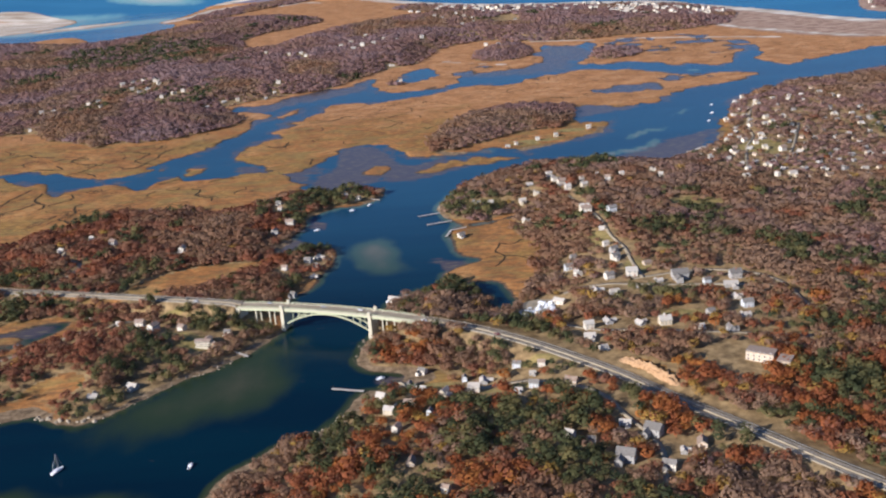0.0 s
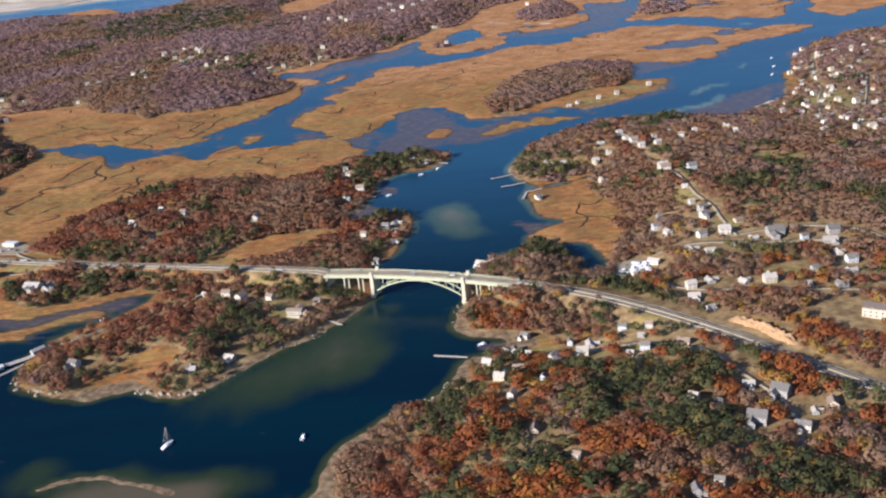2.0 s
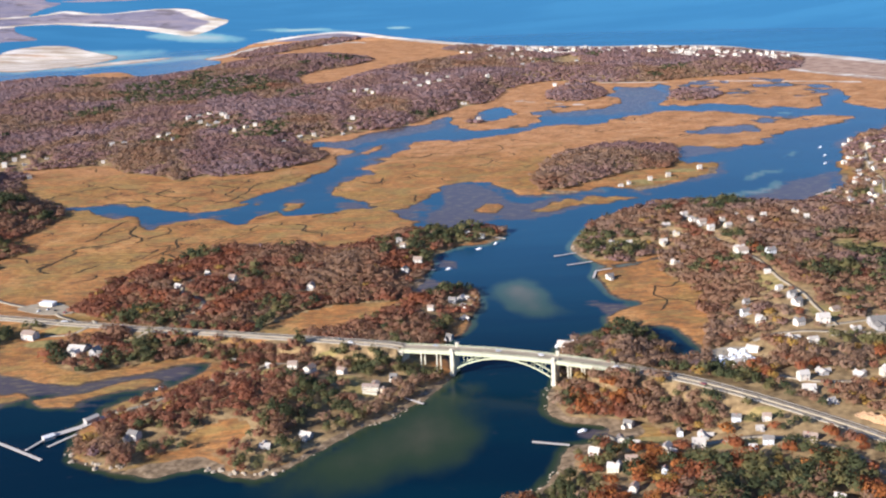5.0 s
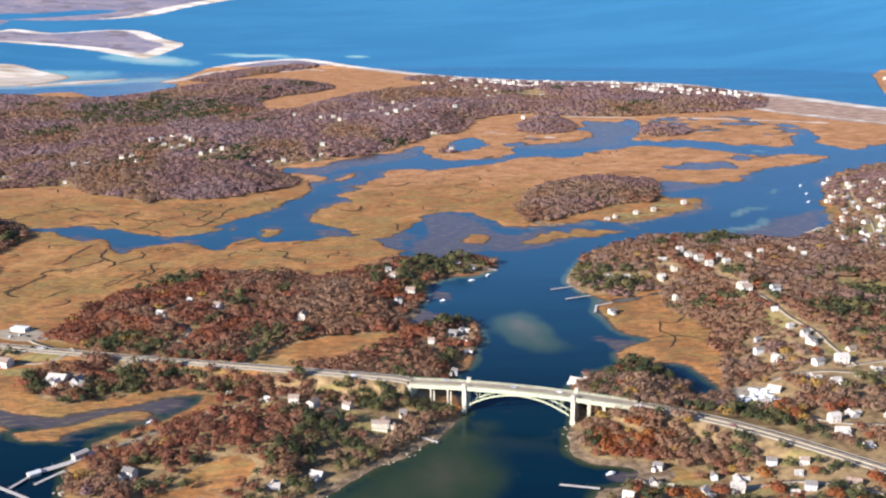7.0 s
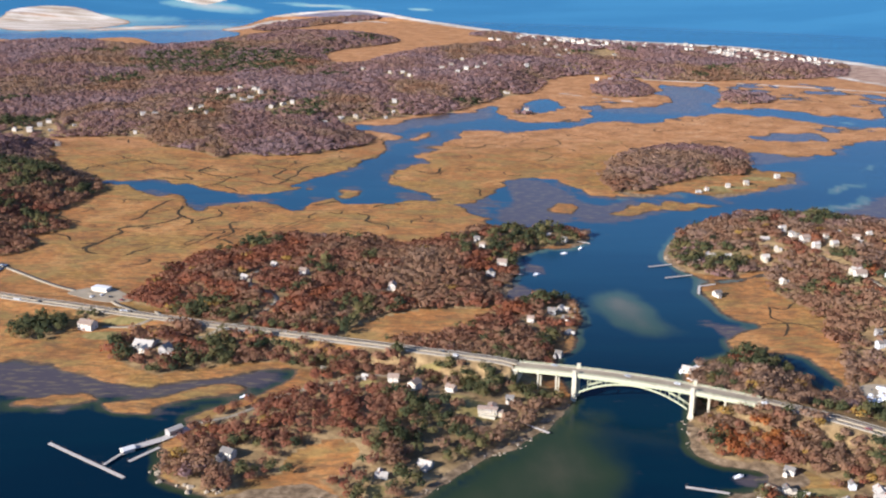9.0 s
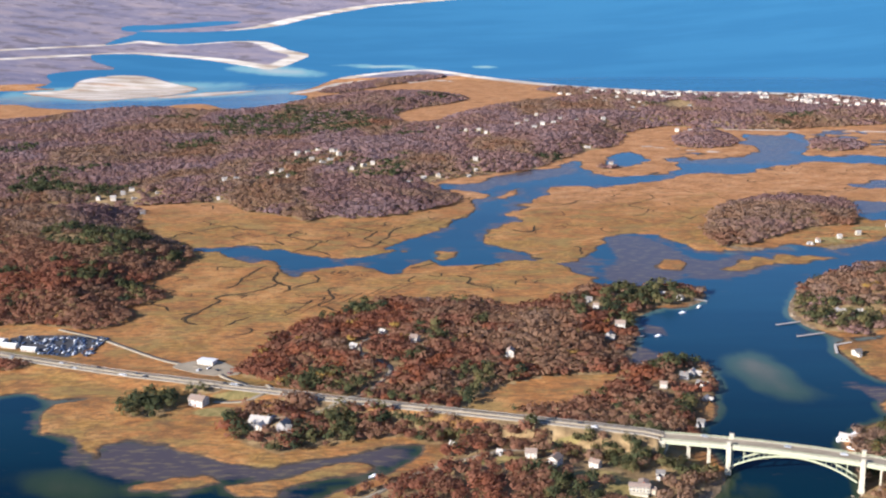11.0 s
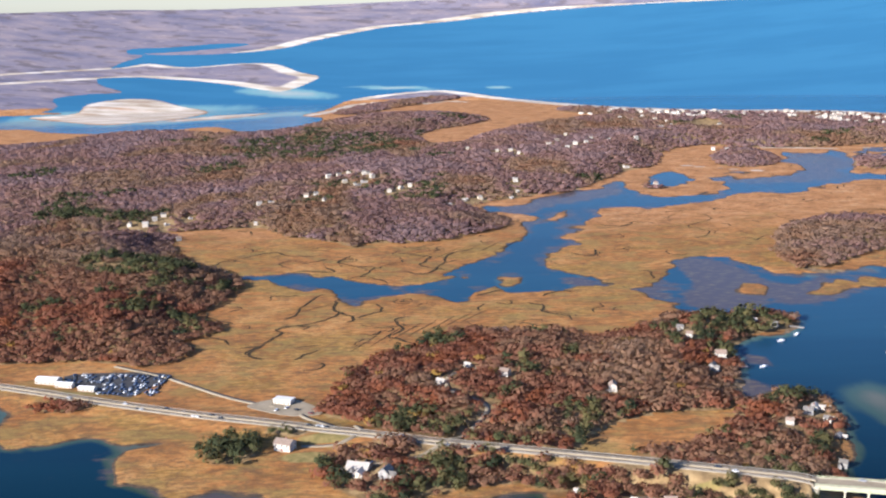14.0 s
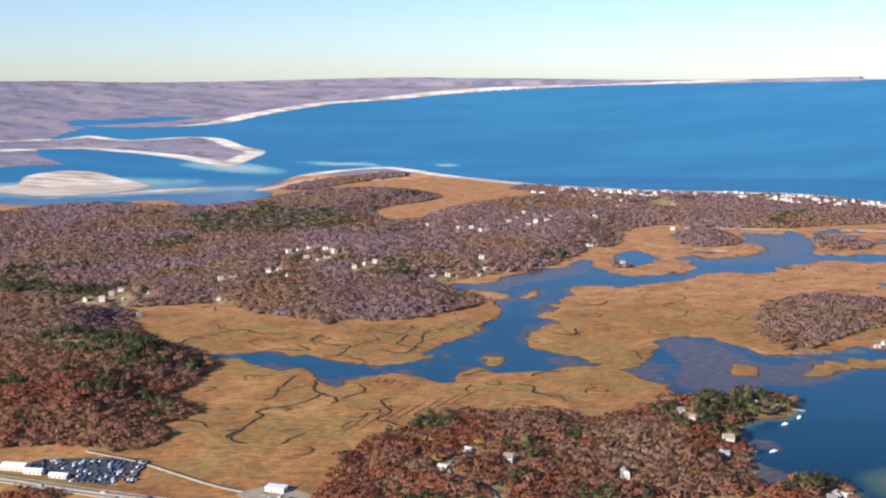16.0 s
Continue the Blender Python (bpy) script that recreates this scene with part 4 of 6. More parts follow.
MUD_SHEETS = [[(17, 678), (62, 666), (90, 592), (102, 548), (129, 562), (167, 572), (146, 534), (106, 506), (80, 492), (60, 466), (-1, 453), (-25, 491), (-16, 524), (7, 561), (2, 638)],
              [(385, 1464), (443, 1508), (484, 1432), (467, 1321), (402, 1283), (350, 1301)], [(370, 885), (424, 862), (469, 855), (463, 813), (413, 791), (365, 780)],
              [(-190, 1000), (-135, 1085), (-87, 1161), (15, 1190), (21, 1120), (-97, 1030), (-134, 972)], [(-134, 595), (-98, 600), (-85, 556), (-43, 556), (-24, 505), (-99, 531)],
              [(497, 610), (540, 640), (500, 523), (436, 468), (366, 472), (343, 492)], [(610, 1465), (746, 1530), (741, 1449), (690, 1407), (733, 1336), (716, 1220), (630, 1330)]]


def build_water():
    az = np.concatenate([np.arange(-180, -40, 6.0), np.arange(-40, 44, 0.3), np.arange(44, 181, 6.0)])
    az[-1] = 180
    radii = np.concatenate([[1, 150, 280], np.geomspace(330, 3500, 190), np.geomspace(3550, 64000, 110)])
    x, y, quads = polar_sheet(az, radii)
    land = land_inside(x, y)
    shoal = 0.7 * smooth(-12, 0, land) * (1 - 0.6 * smooth(350, 500, y))
    wx, wy = x + 25 * fbm(x / 60, y / 60, 81), y + 25 * fbm(x / 60, y / 60, 83)
    for cx, cy, rx, ry, turn, much in SHOALS:
        shoal = np.maximum(shoal, much * smooth(0.0, 0.9, patch(wx, wy, cx, cy, rx, ry, turn)))
    mud = np.zeros(x.shape)
    for cx, cy, rx, ry, turn in MUD_FLATS:
        mud = np.maximum(mud, smooth(0.0, 0.5, patch(wx, wy, cx, cy, rx, ry, turn)))
    fringe = smooth(430, 520, y) * smooth(1700, 1400, y) + smooth(-250, -300, x) * smooth(-60, -20, y) * smooth(150, 100, y)
    mud = np.maximum(mud, 0.75 * fringe * smooth(-26, -2, land) * smooth(-0.25, 0.15, fbm(x / 48, y / 48, 151)))
    for cx, cy, rx, ry, turn in MARSH_PANS:
        mud = np.maximum(mud, 0.7 * smooth(0.0, 0.3, patch(x, y, cx, cy, rx, ry, turn)))
    for sheet in MUD_SHEETS:
        mud = np.maximum(mud, smooth(-8, 14, inside(wx * 0.5 + x * 0.5, wy * 0.5 + y * 0.5, spline(sheet))))
    # Grows with y, where the base colour stands in for reflected sky.
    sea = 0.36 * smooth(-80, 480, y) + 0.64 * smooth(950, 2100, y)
    wx, wy, wz = far_fold(x, y, np.zeros(x.shape))
    me = raw_mesh("water", np.c_[wx, wy, wz], quads, WATER)
    stored(me, "shoal", shoal)
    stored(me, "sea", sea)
    stored(me, "mud", mud)
    smooth_shaded(me)
    tagged(new("water", me), "calm blue tidal river and open sea", "water", kind="structure")


build_ground(0.17)
build_water()


CREEK_MUD = material("dark_creek_mud", [(0.022, 0.019, 0.014), (0.07, 0.05, 0.028), (0.04, 0.031, 0.02)], 5.0, 0.95, 0.3, spec=0.04)


def build_creeks():
    """Narrow dark creeks that wind through the marsh, and the old straight ditches."""
    g = np.random.default_rng(404)
    runs = []
    for points in CREEKS:
        line = spline(points, False, 9)
        ditch = len(points) == 2
        bend = 1.0 if ditch else 6.0
        line = line + bend * np.c_[fbm(line[:, 0] / 14, line[:, 1] / 14, 47, 2), fbm(line[:, 0] / 14, line[:, 1] / 14, 49, 2)]
        runs.append((line, 0.6 if ditch else 1.5 if line[0, 0] < 0 else 1.0))
    spots = np.c_[g.uniform(-560, 760, 1500), g.uniform(310, 1450, 1500)]
    _, land, wood, off = ground_height(spots[:, 0], spots[:, 1])
    spots = spots[(land > 10) & (wood < -12) & (off > 30)][:120]
    for x, y in spots:
        n = int(g.integers(4, 9))
        way = g.choice([0.0, math.pi]) + g.normal() * 0.5 + 0.25
        turns = np.cumsum(g.normal(size=n) * 0.7) + way
        step = g.uniform(4, 9)
        line = np.array([x, y]) + np.cumsum(np.c_[np.cos(turns), np.sin(turns)] * step, axis=0)
        runs.append((spline(line, False, 5), g.uniform(0.5, 1.25)))
    every = np.concatenate([line for line, _ in runs])
    marsh = np.array(ground_height(every[:, 0], every[:, 1])[:3])
    vs, fs, n, at = [], [], 0, 0
    for line, wide in runs:
        z, land, wood = marsh[:, at:at + len(line)]
        at += len(line)
        keep = (land > 1) & (wood < 2)
        line, z = line[keep], z[keep]
        if len(line) < 4:
            continue
        t = np.gradient(line, axis=0)
        t /= np.linalg.norm(t, axis=1)[:, None] + 1e-6
        half = wide * (0.55 + 0.9 * vnoise(line[:, 0] / 9, line[:, 1] / 9, 57)) * np.minimum(1, np.minimum(np.arange(len(line)) + 1, len(line) - np.arange(len(line))) / 4)
        side = np.c_[t[:, 1], -t[:, 0]] * half[:, None]
        vs.append(np.stack([np.c_[line - side, z + 0.2], np.c_[line + side, z + 0.2]], 1).reshape(-1, 3))
        k = n + 2 * np.arange(len(line) - 1)
        fs.append(np.stack([k, k + 1, k + 3, k + 2], 1))
        n += 2 * len(line)
    me = raw_mesh("creek", np.concatenate(vs), np.concatenate(fs), CREEK_MUD)
    tagged(new("creek", me), "narrow dark winding creeks in the tan marsh", "creek", kind="structure")


build_creeks()


# ---- trees ----
def leaf_clumps(count, wide, high, low, size, seed, lobes=6, loose=0.45):
    """Three-cornered sprays of leaves and twigs about an uneven crown."""
    g = np.random.default_rng(seed)
    d = g.normal(size=(count, 3))
    d[:, 2] = np.abs(d[:, 2]) * 0.95 - 0.38
    d /= np.linalg.norm(d, axis=1)[:, None]
    bump = g.normal(size=(lobes, 3))
    bump[:, 2] = np.abs(bump[:, 2])
    bump /= np.linalg.norm(bump, axis=1)[:, None]
    reach = 0.6 + 0.55 * np.max(np.clip(d @ bump.T, 0, 1) ** 4, axis=1) * g.uniform(0.75, 1.15, count)
    reach *= np.where(g.random(count) < 0.3, g.uniform(0.45, 0.85, count), 1)
    p = d * reach[:, None] * [wide, wide, (high - low) / 2] + [0, 0, (high + low) / 2]
    nrm = d + loose * g.normal(size=(count, 3))
    nrm /= np.linalg.norm(nrm, axis=1)[:, None]
    u = np.cross(nrm, g.normal(size=(count, 3)))
    u /= np.linalg.norm(u, axis=1)[:, None]
    v = np.cross(nrm, u)
    s = size * g.uniform(0.55, 1.35, (count, 1))
    corners = [p + s * (u * math.cos(a) + v * math.sin(a)) * g.uniform(0.8, 1.5, (count, 1)) + nrm * s * c for a, c in ((0, -0.2), (2.1, 0.25), (4.2, -0.1))]
    verts = np.stack(corners, 1).reshape(-1, 3)
    soft = 0.5 * d + loose * nrm + [0, 0, 0.55 - loose * 0.6]
    soft /= np.linalg.norm(soft, axis=1)[:, None]
    return verts, np.arange(count * 3).reshape(-1, 3), np.repeat(soft, 3, 0)


def trunk_sides(high, r, seed, limbs=3):
    """A tapered trunk with forking limbs."""
    g = np.random.default_rng(seed)
    verts, faces = [], []

    def limb(a, b, ra, rb):
        k = len(verts)
        a, b = np.array(a), np.array(b)
        d = (b - a) / np.linalg.norm(b - a)
        u = np.cross(d, [0.3, 0.9, 0.2])
        u /= np.linalg.norm(u)
        v = np.cross(d, u)
        for p, q in ((a, ra), (b, rb)):
            for i in range(4):
                verts.append(p + q * (u * math.cos(i * math.pi / 2) + v * math.sin(i * math.pi / 2)))
        for i in range(4):
            j = (i + 1) % 4
            faces.extend(((k + i, k + j, k + 4 + j), (k + i, k + 4 + j, k + 4 + i)))

    limb((0, 0, -0.6), (0, 0, high * 0.55), r, r * 0.6)
    limb((0, 0, high * 0.55), (0.2, 0.1, high * 0.9), r * 0.6, r * 0.2)
    for i in range(limbs):
        a = 2 * math.pi * (i + g.random()) / limbs
        z = high * g.uniform(0.35, 0.55)
        limb((0, 0, z), (2.2 * math.cos(a), 2.2 * math.sin(a), z + high * 0.28), r * 0.5, r * 0.15)
    verts = np.array(verts)
    side = verts * [1, 1, 0] + 0.001
    return verts, np.array(faces), side / np.linalg.norm(side, axis=1)[:, None]


def joined_template(*pieces):
    verts, faces, normals, n = [], [], [], 0
    for v, f, s in pieces:
        verts.append(v)
        faces.append(f + n)
        normals.append(s)
        n += len(v)
    return np.concatenate(verts), np.concatenate(faces), np.concatenate(normals)


NEAR_TREES = [joined_template(leaf_clumps(150, 5.2, 10.0, 1.2, 0.8, s), trunk_sides(8.5, 0.22, s)) for s in range(6)]
NEAR_FIRS = [joined_template(leaf_clumps(140, 4.2, 12.0, 1.2, 0.78, 20 + s, 8)) for s in range(4)]
MID_TREES = [leaf_clumps(54, 6.0, 7.8, 1.0, 1.2, 40 + s, 6, 0.2) for s in range(6)]
MID_FIRS = [leaf_clumps(52, 4.7, 11.4, 0.8, 1.15, 60 + s, 7, loose=0.2) for s in range(4)]
FAR_TREES = [leaf_clumps(17, 6.6, 7.0, 0.5, 2.1, 80 + s, 4, loose=0.2) for s in range(6)]
FAR_FIRS = [leaf_clumps(17, 5.8, 8.2, 0.5, 2.0, 90 + s, 4, loose=0.2) for s in range(3)]
VIEW_POINTS = [(135, -905, -26, 26), (-60, -800, -27, 30), (-330, -575, -28, 28)]


def in_sight(x, y):
    seen = np.zeros(x.shape, bool)
    for cx, cy, lo, hi in VIEW_POINTS:
        a = np.degrees(np.arctan2(x - cx, y - cy))
        seen |= (a > lo) & (a < hi)
    return seen


CLEARINGS = [(x, y, 0.34 * size + (5.6 if y < 900 else 9.0) - (3.6 if x > 480 and y < 900 else 0)) for x, y, size in ALL_HOMES] + [(-68, -38, 17), (349, -161, 30), (230, -7, 26), (214, -22, 18)]
LANE_LINES = [spline(p, False) for p in LANES]


def scatter(spacing, x0, x1, y0, y1, seed):
    g = np.random.default_rng(seed)
    x, y = np.meshgrid(np.arange(x0, x1, spacing), np.arange(y0, y1, spacing))
    x = x.ravel() + g.uniform(-0.5, 0.5, x.size) * spacing
    y = y.ravel() + g.uniform(-0.5, 0.5, y.size) * spacing
    keep = in_sight(x, y)
    x, y = x[keep], y[keep]
    z, land, wood, off = ground_height(x, y)
    keep = (wood > g.uniform(-6, 1, x.size)) & (land > 2) & (off > np.where(((x > -325) & (x < -215)) | ((x > 84) & (x < 150)), 9.5, np.where(x > 84, 12.0, 9.0) + g.uniform(0, 5, x.size)))
    for cx, cy, rx, ry in LAWNS:
        keep &= (patch(x, y, cx, cy, rx, ry) < 0.05) | (g.random(x.size) < 0.14)
    for cx, cy, rx, ry, turn in BARE_FIELDS:
        keep &= patch(x, y, cx, cy, rx, ry, turn) < 0
    keep &= beach_share(x, y) < 0.35
    south = (inside(x, y, spline(SOUTH_WOOD)) > 0) & (off > 30)
    shore = (x > 60) & (x < 330) & (y > -330) & (y < -110)
    town = (x > 480) & (x < 760) & (y > 300) & (y < 860)
    homes = (x > 235) & (x < 420) & (y > -130) & (y < 130)
    keep &= g.random(x.size) < np.where(south, 0.66, np.where(shore, 0.72, np.where(homes, 0.5, np.where(town, 0.55, 1.0))))
    for cx, cy, r in CLEARINGS:
        keep &= (np.hypot(x - cx, y - cy) > r) & (np.hypot((x - cx) / 0.8, (y - cy + (6 if cy < 900 else 16)) / 1.1) > r)
    for line in LANE_LINES:
        lo, hi = line.min(0) - 8, line.max(0) + 8
        near = (x > lo[0]) & (x < hi[0]) & (y > lo[1]) & (y < hi[1])
        if near.any():
            keep[near] &= line_distance(x[near], y[near], line, False) > 5
    return x[keep], y[keep], z[keep]


def tree_tones(x, y, g):
    """Which kind of tree grows where: grey and brown bare crowns, rust oaks, green pines; far crowns are tinted for
    haze.
    """
    n = x.size
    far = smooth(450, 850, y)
    east = smooth(5, 60, x) * smooth(70, -60, y)
    point = smooth(80, 20, x) * smooth(620, 450, y)
    broad, middle, small = fbm(x / 190, y / 190, 111), fbm(x / 62, y / 62, 101), fbm(x / 21, y / 21, 113)
    south = smooth(70, 40, y) * smooth(10, -30, x)
    hill = smooth(-380, -460, x)
    uphill = smooth(-20, 60, y) * smooth(140, 220, x)
    reds = np.clip(2 * patch(x, y, 260, 420, 110, 110), 0, 1)
    tone = 0.19 + 0.1 * point + (0.13 * broad + 0.15 * middle + 0.09 * small) + 0.02 * g.normal(size=n)
    # Far crowns drop to the mauve tones, haze painted by y.
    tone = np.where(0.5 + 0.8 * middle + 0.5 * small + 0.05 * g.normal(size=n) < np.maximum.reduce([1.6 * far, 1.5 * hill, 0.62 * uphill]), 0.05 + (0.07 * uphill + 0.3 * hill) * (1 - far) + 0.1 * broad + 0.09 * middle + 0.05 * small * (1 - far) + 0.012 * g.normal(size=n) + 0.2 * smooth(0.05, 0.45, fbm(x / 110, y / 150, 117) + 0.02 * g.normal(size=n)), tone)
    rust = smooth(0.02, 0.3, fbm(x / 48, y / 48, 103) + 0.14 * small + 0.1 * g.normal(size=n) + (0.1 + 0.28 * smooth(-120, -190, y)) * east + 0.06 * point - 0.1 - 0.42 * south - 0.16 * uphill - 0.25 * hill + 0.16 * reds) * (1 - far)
    tone = tone * (1 - rust) + rust * (0.43 + 0.1 * small + 0.04 * g.normal(size=n) + 0.15 * east)
    tone = np.where((g.random(n) < 0.012 + 0.07 * east) & (y < 400), 0.73, tone)
    pines = fbm(x / 52, y / 52, 107) + 0.2 * small + 0.1 * g.normal(size=n) + 0.2 * east + 0.12 * south + 0.5 * smooth(60, 20, np.hypot((x - 10) / 1.6, y - 390)) + 0.3 * smooth(60, 20, np.hypot((x + 50) / 2, y - 12))
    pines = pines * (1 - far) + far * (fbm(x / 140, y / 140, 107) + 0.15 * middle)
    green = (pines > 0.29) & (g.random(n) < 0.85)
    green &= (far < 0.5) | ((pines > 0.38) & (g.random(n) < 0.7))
    green |= (patch(x, y, -520, 1700, 190, 190) > 0.3 * middle + 0.2 * small) & (g.random(n) < 0.55)
    green |= (patch(x, y, -620, 640, 70, 60) > 0.3 * middle) & (g.random(n) < 0.7)
    green |= (patch(x, y, 175, 320, 34, 44) > 0) & (g.random(n) < 0.5)
    green |= (x < -375) & (y < 180) & (x > -450)
    green &= ~((x < -540) & (y < 250) & (y > 190))
    green &= patch(x, y, 300, 1460, 90, 160) < 0
    green &= patch(x, y, 250, 740, 160, 160) < 0
    tone = np.where(green, np.maximum(0.82 + 0.07 * far, 0.87 + 0.03 * far + 0.05 * g.normal(size=n) + 0.08 * small), np.clip(tone, 0, 0.76))
    return np.clip(tone, 0, 1), green


def rounded(me, normals):
    """Shade the clumps of a crown by the crown's own roundness."""
    smooth_shaded(me)
    me.normals_split_custom_set_from_vertices(normals.astype(np.float32))


def plant(name, label, x, y, z, seed, leafy, firs, scale=1.0):
    """All trees of one wood in one mesh."""
    g = np.random.default_rng(seed)
    tone, green = tree_tones(x, y, g)
    vs, fs, ts, ns, n = [], [], [], [], 0
    pick = g.integers(0, 60, x.size)
    for kinds, chosen in ((leafy, ~green), (firs, green)):
        for k, (tv, tf, tn) in enumerate(kinds):
            i = np.flatnonzero(chosen & (pick % len(kinds) == k))
            if not len(i):
                continue
            s = (scale * g.uniform(0.78, 1.2, len(i)) * (0.66 + 0.68 * vnoise(x[i] / 15, y[i] / 15, 121)))[:, None, None]
            a = g.uniform(0, 2 * np.pi, len(i))
            c, sn = np.cos(a)[:, None], np.sin(a)[:, None]
            px = (tv[None, :, 0] * c - tv[None, :, 1] * sn)
            py = (tv[None, :, 0] * sn + tv[None, :, 1] * c)
            v = np.stack([px, py, np.broadcast_to(tv[None, :, 2], px.shape)], -1) * s * [1, 1, 0.8]
            gx, gy, gz = far_fold(x[i], y[i], z[i])
            v += np.stack([gx, gy, gz], -1)[:, None, :]
            vs.append(v.reshape(-1, 3))
            ns.append(np.stack([tn[None, :, 0] * c - tn[None, :, 1] * sn, tn[None, :, 0] * sn + tn[None, :, 1] * c, np.broadcast_to(tn[None, :, 2], px.shape)], -1).reshape(-1, 3))
            fs.append((tf[None] + (np.arange(len(i)) * len(tv))[:, None, None] + n).reshape(-1, 3))
            ts.append((tone[i][:, None] + 0.008 * g.normal(size=(len(i), len(tv)))).ravel())
            n += len(i) * len(tv)
    me = raw_mesh(name, np.concatenate(vs), np.concatenate(fs), LEAVES)
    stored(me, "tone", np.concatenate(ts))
    rounded(me, np.concatenate(ns))
    tagged(new(name, me), label, "woodland", kind="stuff")


def tree_template(word, tone, template_seed, pine):
    root = new("tree")
    tagged(root, word, "tree", "trees of the near wood")
    v, f, s = trunk_sides(8.5, 0.24, template_seed)
    new("trunk", raw_mesh("trunk", v, f, BARK)).parent = root
    v, f, s = leaf_clumps(320, 4.0, 12.6, 1.0, 0.56, template_seed, 8) if pine else leaf_clumps(340, 5.0, 10.6, 1.6, 0.56, template_seed, 7)
    me = raw_mesh("crown", v, f, LEAVES)
    g = np.random.default_rng(template_seed)
    stored(me, "tone", np.repeat(tone + 0.03 * g.normal(size=len(f)), 3))
    rounded(me, s)
    new("crown", me).parent = root
    return [root, *root.children]


def plant_singly(x, y, z):
    """The trees nearest the river's mouth stand each by itself."""
    words = [("rust-red oak holding its autumn leaves", 0.52), ("rust-orange oak holding its autumn leaves", 0.6), ("bare brown maple in late autumn", 0.24),
             ("bare grey-brown tree in late autumn", 0.1), ("brown oak with withered leaves", 0.4), ("yellowing tree in late autumn", 0.72)]
    leafy = [tree_template(w, t, 300 + i, False) for i, (w, t) in enumerate(words)]
    pines = [tree_template("dark green pine of the near wood", t, 320 + i, True) for i, t in enumerate((0.9, 0.96))]
    g = np.random.default_rng(8)
    tone, green = tree_tones(x, y, g)
    levels = np.array([t for _, t in words])
    for i in range(x.size):
        kind = pines[int(g.integers(2))] if green[i] else leafy[int(np.argmin(np.abs(levels - tone[i])))]
        made = {}
        for o in kind:
            c = o.copy()
            scene.collection.objects.link(c)
            if o.parent in made:
                c.parent = made[o.parent]
            made[o] = c
        made[kind[0]].matrix_basis = Matrix.LocRotScale((x[i], y[i], z[i]), Euler((0, 0, g.uniform(0, 6.28))), Vector((1, 1, 0.8)) * g.uniform(0.8, 1.3))
    for kind in leafy + pines:
        for o in kind[::-1]:
            bpy.data.objects.remove(o, do_unlink=True)


def build_woods():
    x, y, z = scatter(6.5, -640, 700, -470, 470, 1)
    d = np.hypot(x + 60, y + 800)
    near = d < 880
    front = np.argsort(np.hypot(x - 100, y + 900))[:280]
    plant_singly(x[front], y[front], z[front])
    near[front] = False
    left = np.ones(x.size, bool)
    left[front] = False
    x, y, z, near = x[left], y[left], z[left], near[left]
    plant("near_woodland", "bare brown and rust-red autumn trees with dark pines", x[near], y[near], z[near], 2, NEAR_TREES, NEAR_FIRS, 0.98)
    plant("middle_woodland", "bare brown autumn trees with scattered pines", x[~near], y[~near], z[~near], 3, MID_TREES, MID_FIRS, 0.95)
    x, y, z = scatter(7.2, -1000, 960, 330, 1050, 4)
    far = (y > 470) | (x < -640) | (x > 700)
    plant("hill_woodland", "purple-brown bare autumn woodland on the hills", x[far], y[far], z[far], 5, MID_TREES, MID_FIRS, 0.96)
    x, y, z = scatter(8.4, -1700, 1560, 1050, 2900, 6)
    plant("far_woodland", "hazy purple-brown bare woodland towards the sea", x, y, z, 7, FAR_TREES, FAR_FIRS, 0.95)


build_woods()


# ---- the arch bridge ----
ALONG = Vector((77.3, -30.0, 0)).normalized()
BRIDGE = Matrix.Rotation(math.atan2(ALONG.y, ALONG.x), 4, "Z")
SPAN = 82.9


def deck_z(s):
    """Height of the roadway: it crests over the channel."""
    return 21.4 - 0.00042 * (s - SPAN / 2) ** 2


def sweep(bm, line, wide, high):
    """A beam of one section bent along a line in the bridge's upright plane."""
    rings = [[bm.verts.new((x, y + a * wide / 2, z + b * high / 2)) for a, b in ((-1, -1), (1, -1), (1, 1), (-1, 1))] for x, y, z in line]
    for p, q in zip(rings[:-1], rings[1:]):
        for i in range(4):
            bm.faces.new((p[i], p[(i + 1) % 4], q[(i + 1) % 4], q[i]))
    bm.faces.new(rings[0][::-1])
    bm.faces.new(rings[-1])
    bmesh.ops.recalc_face_normals(bm, faces=bm.faces[:])


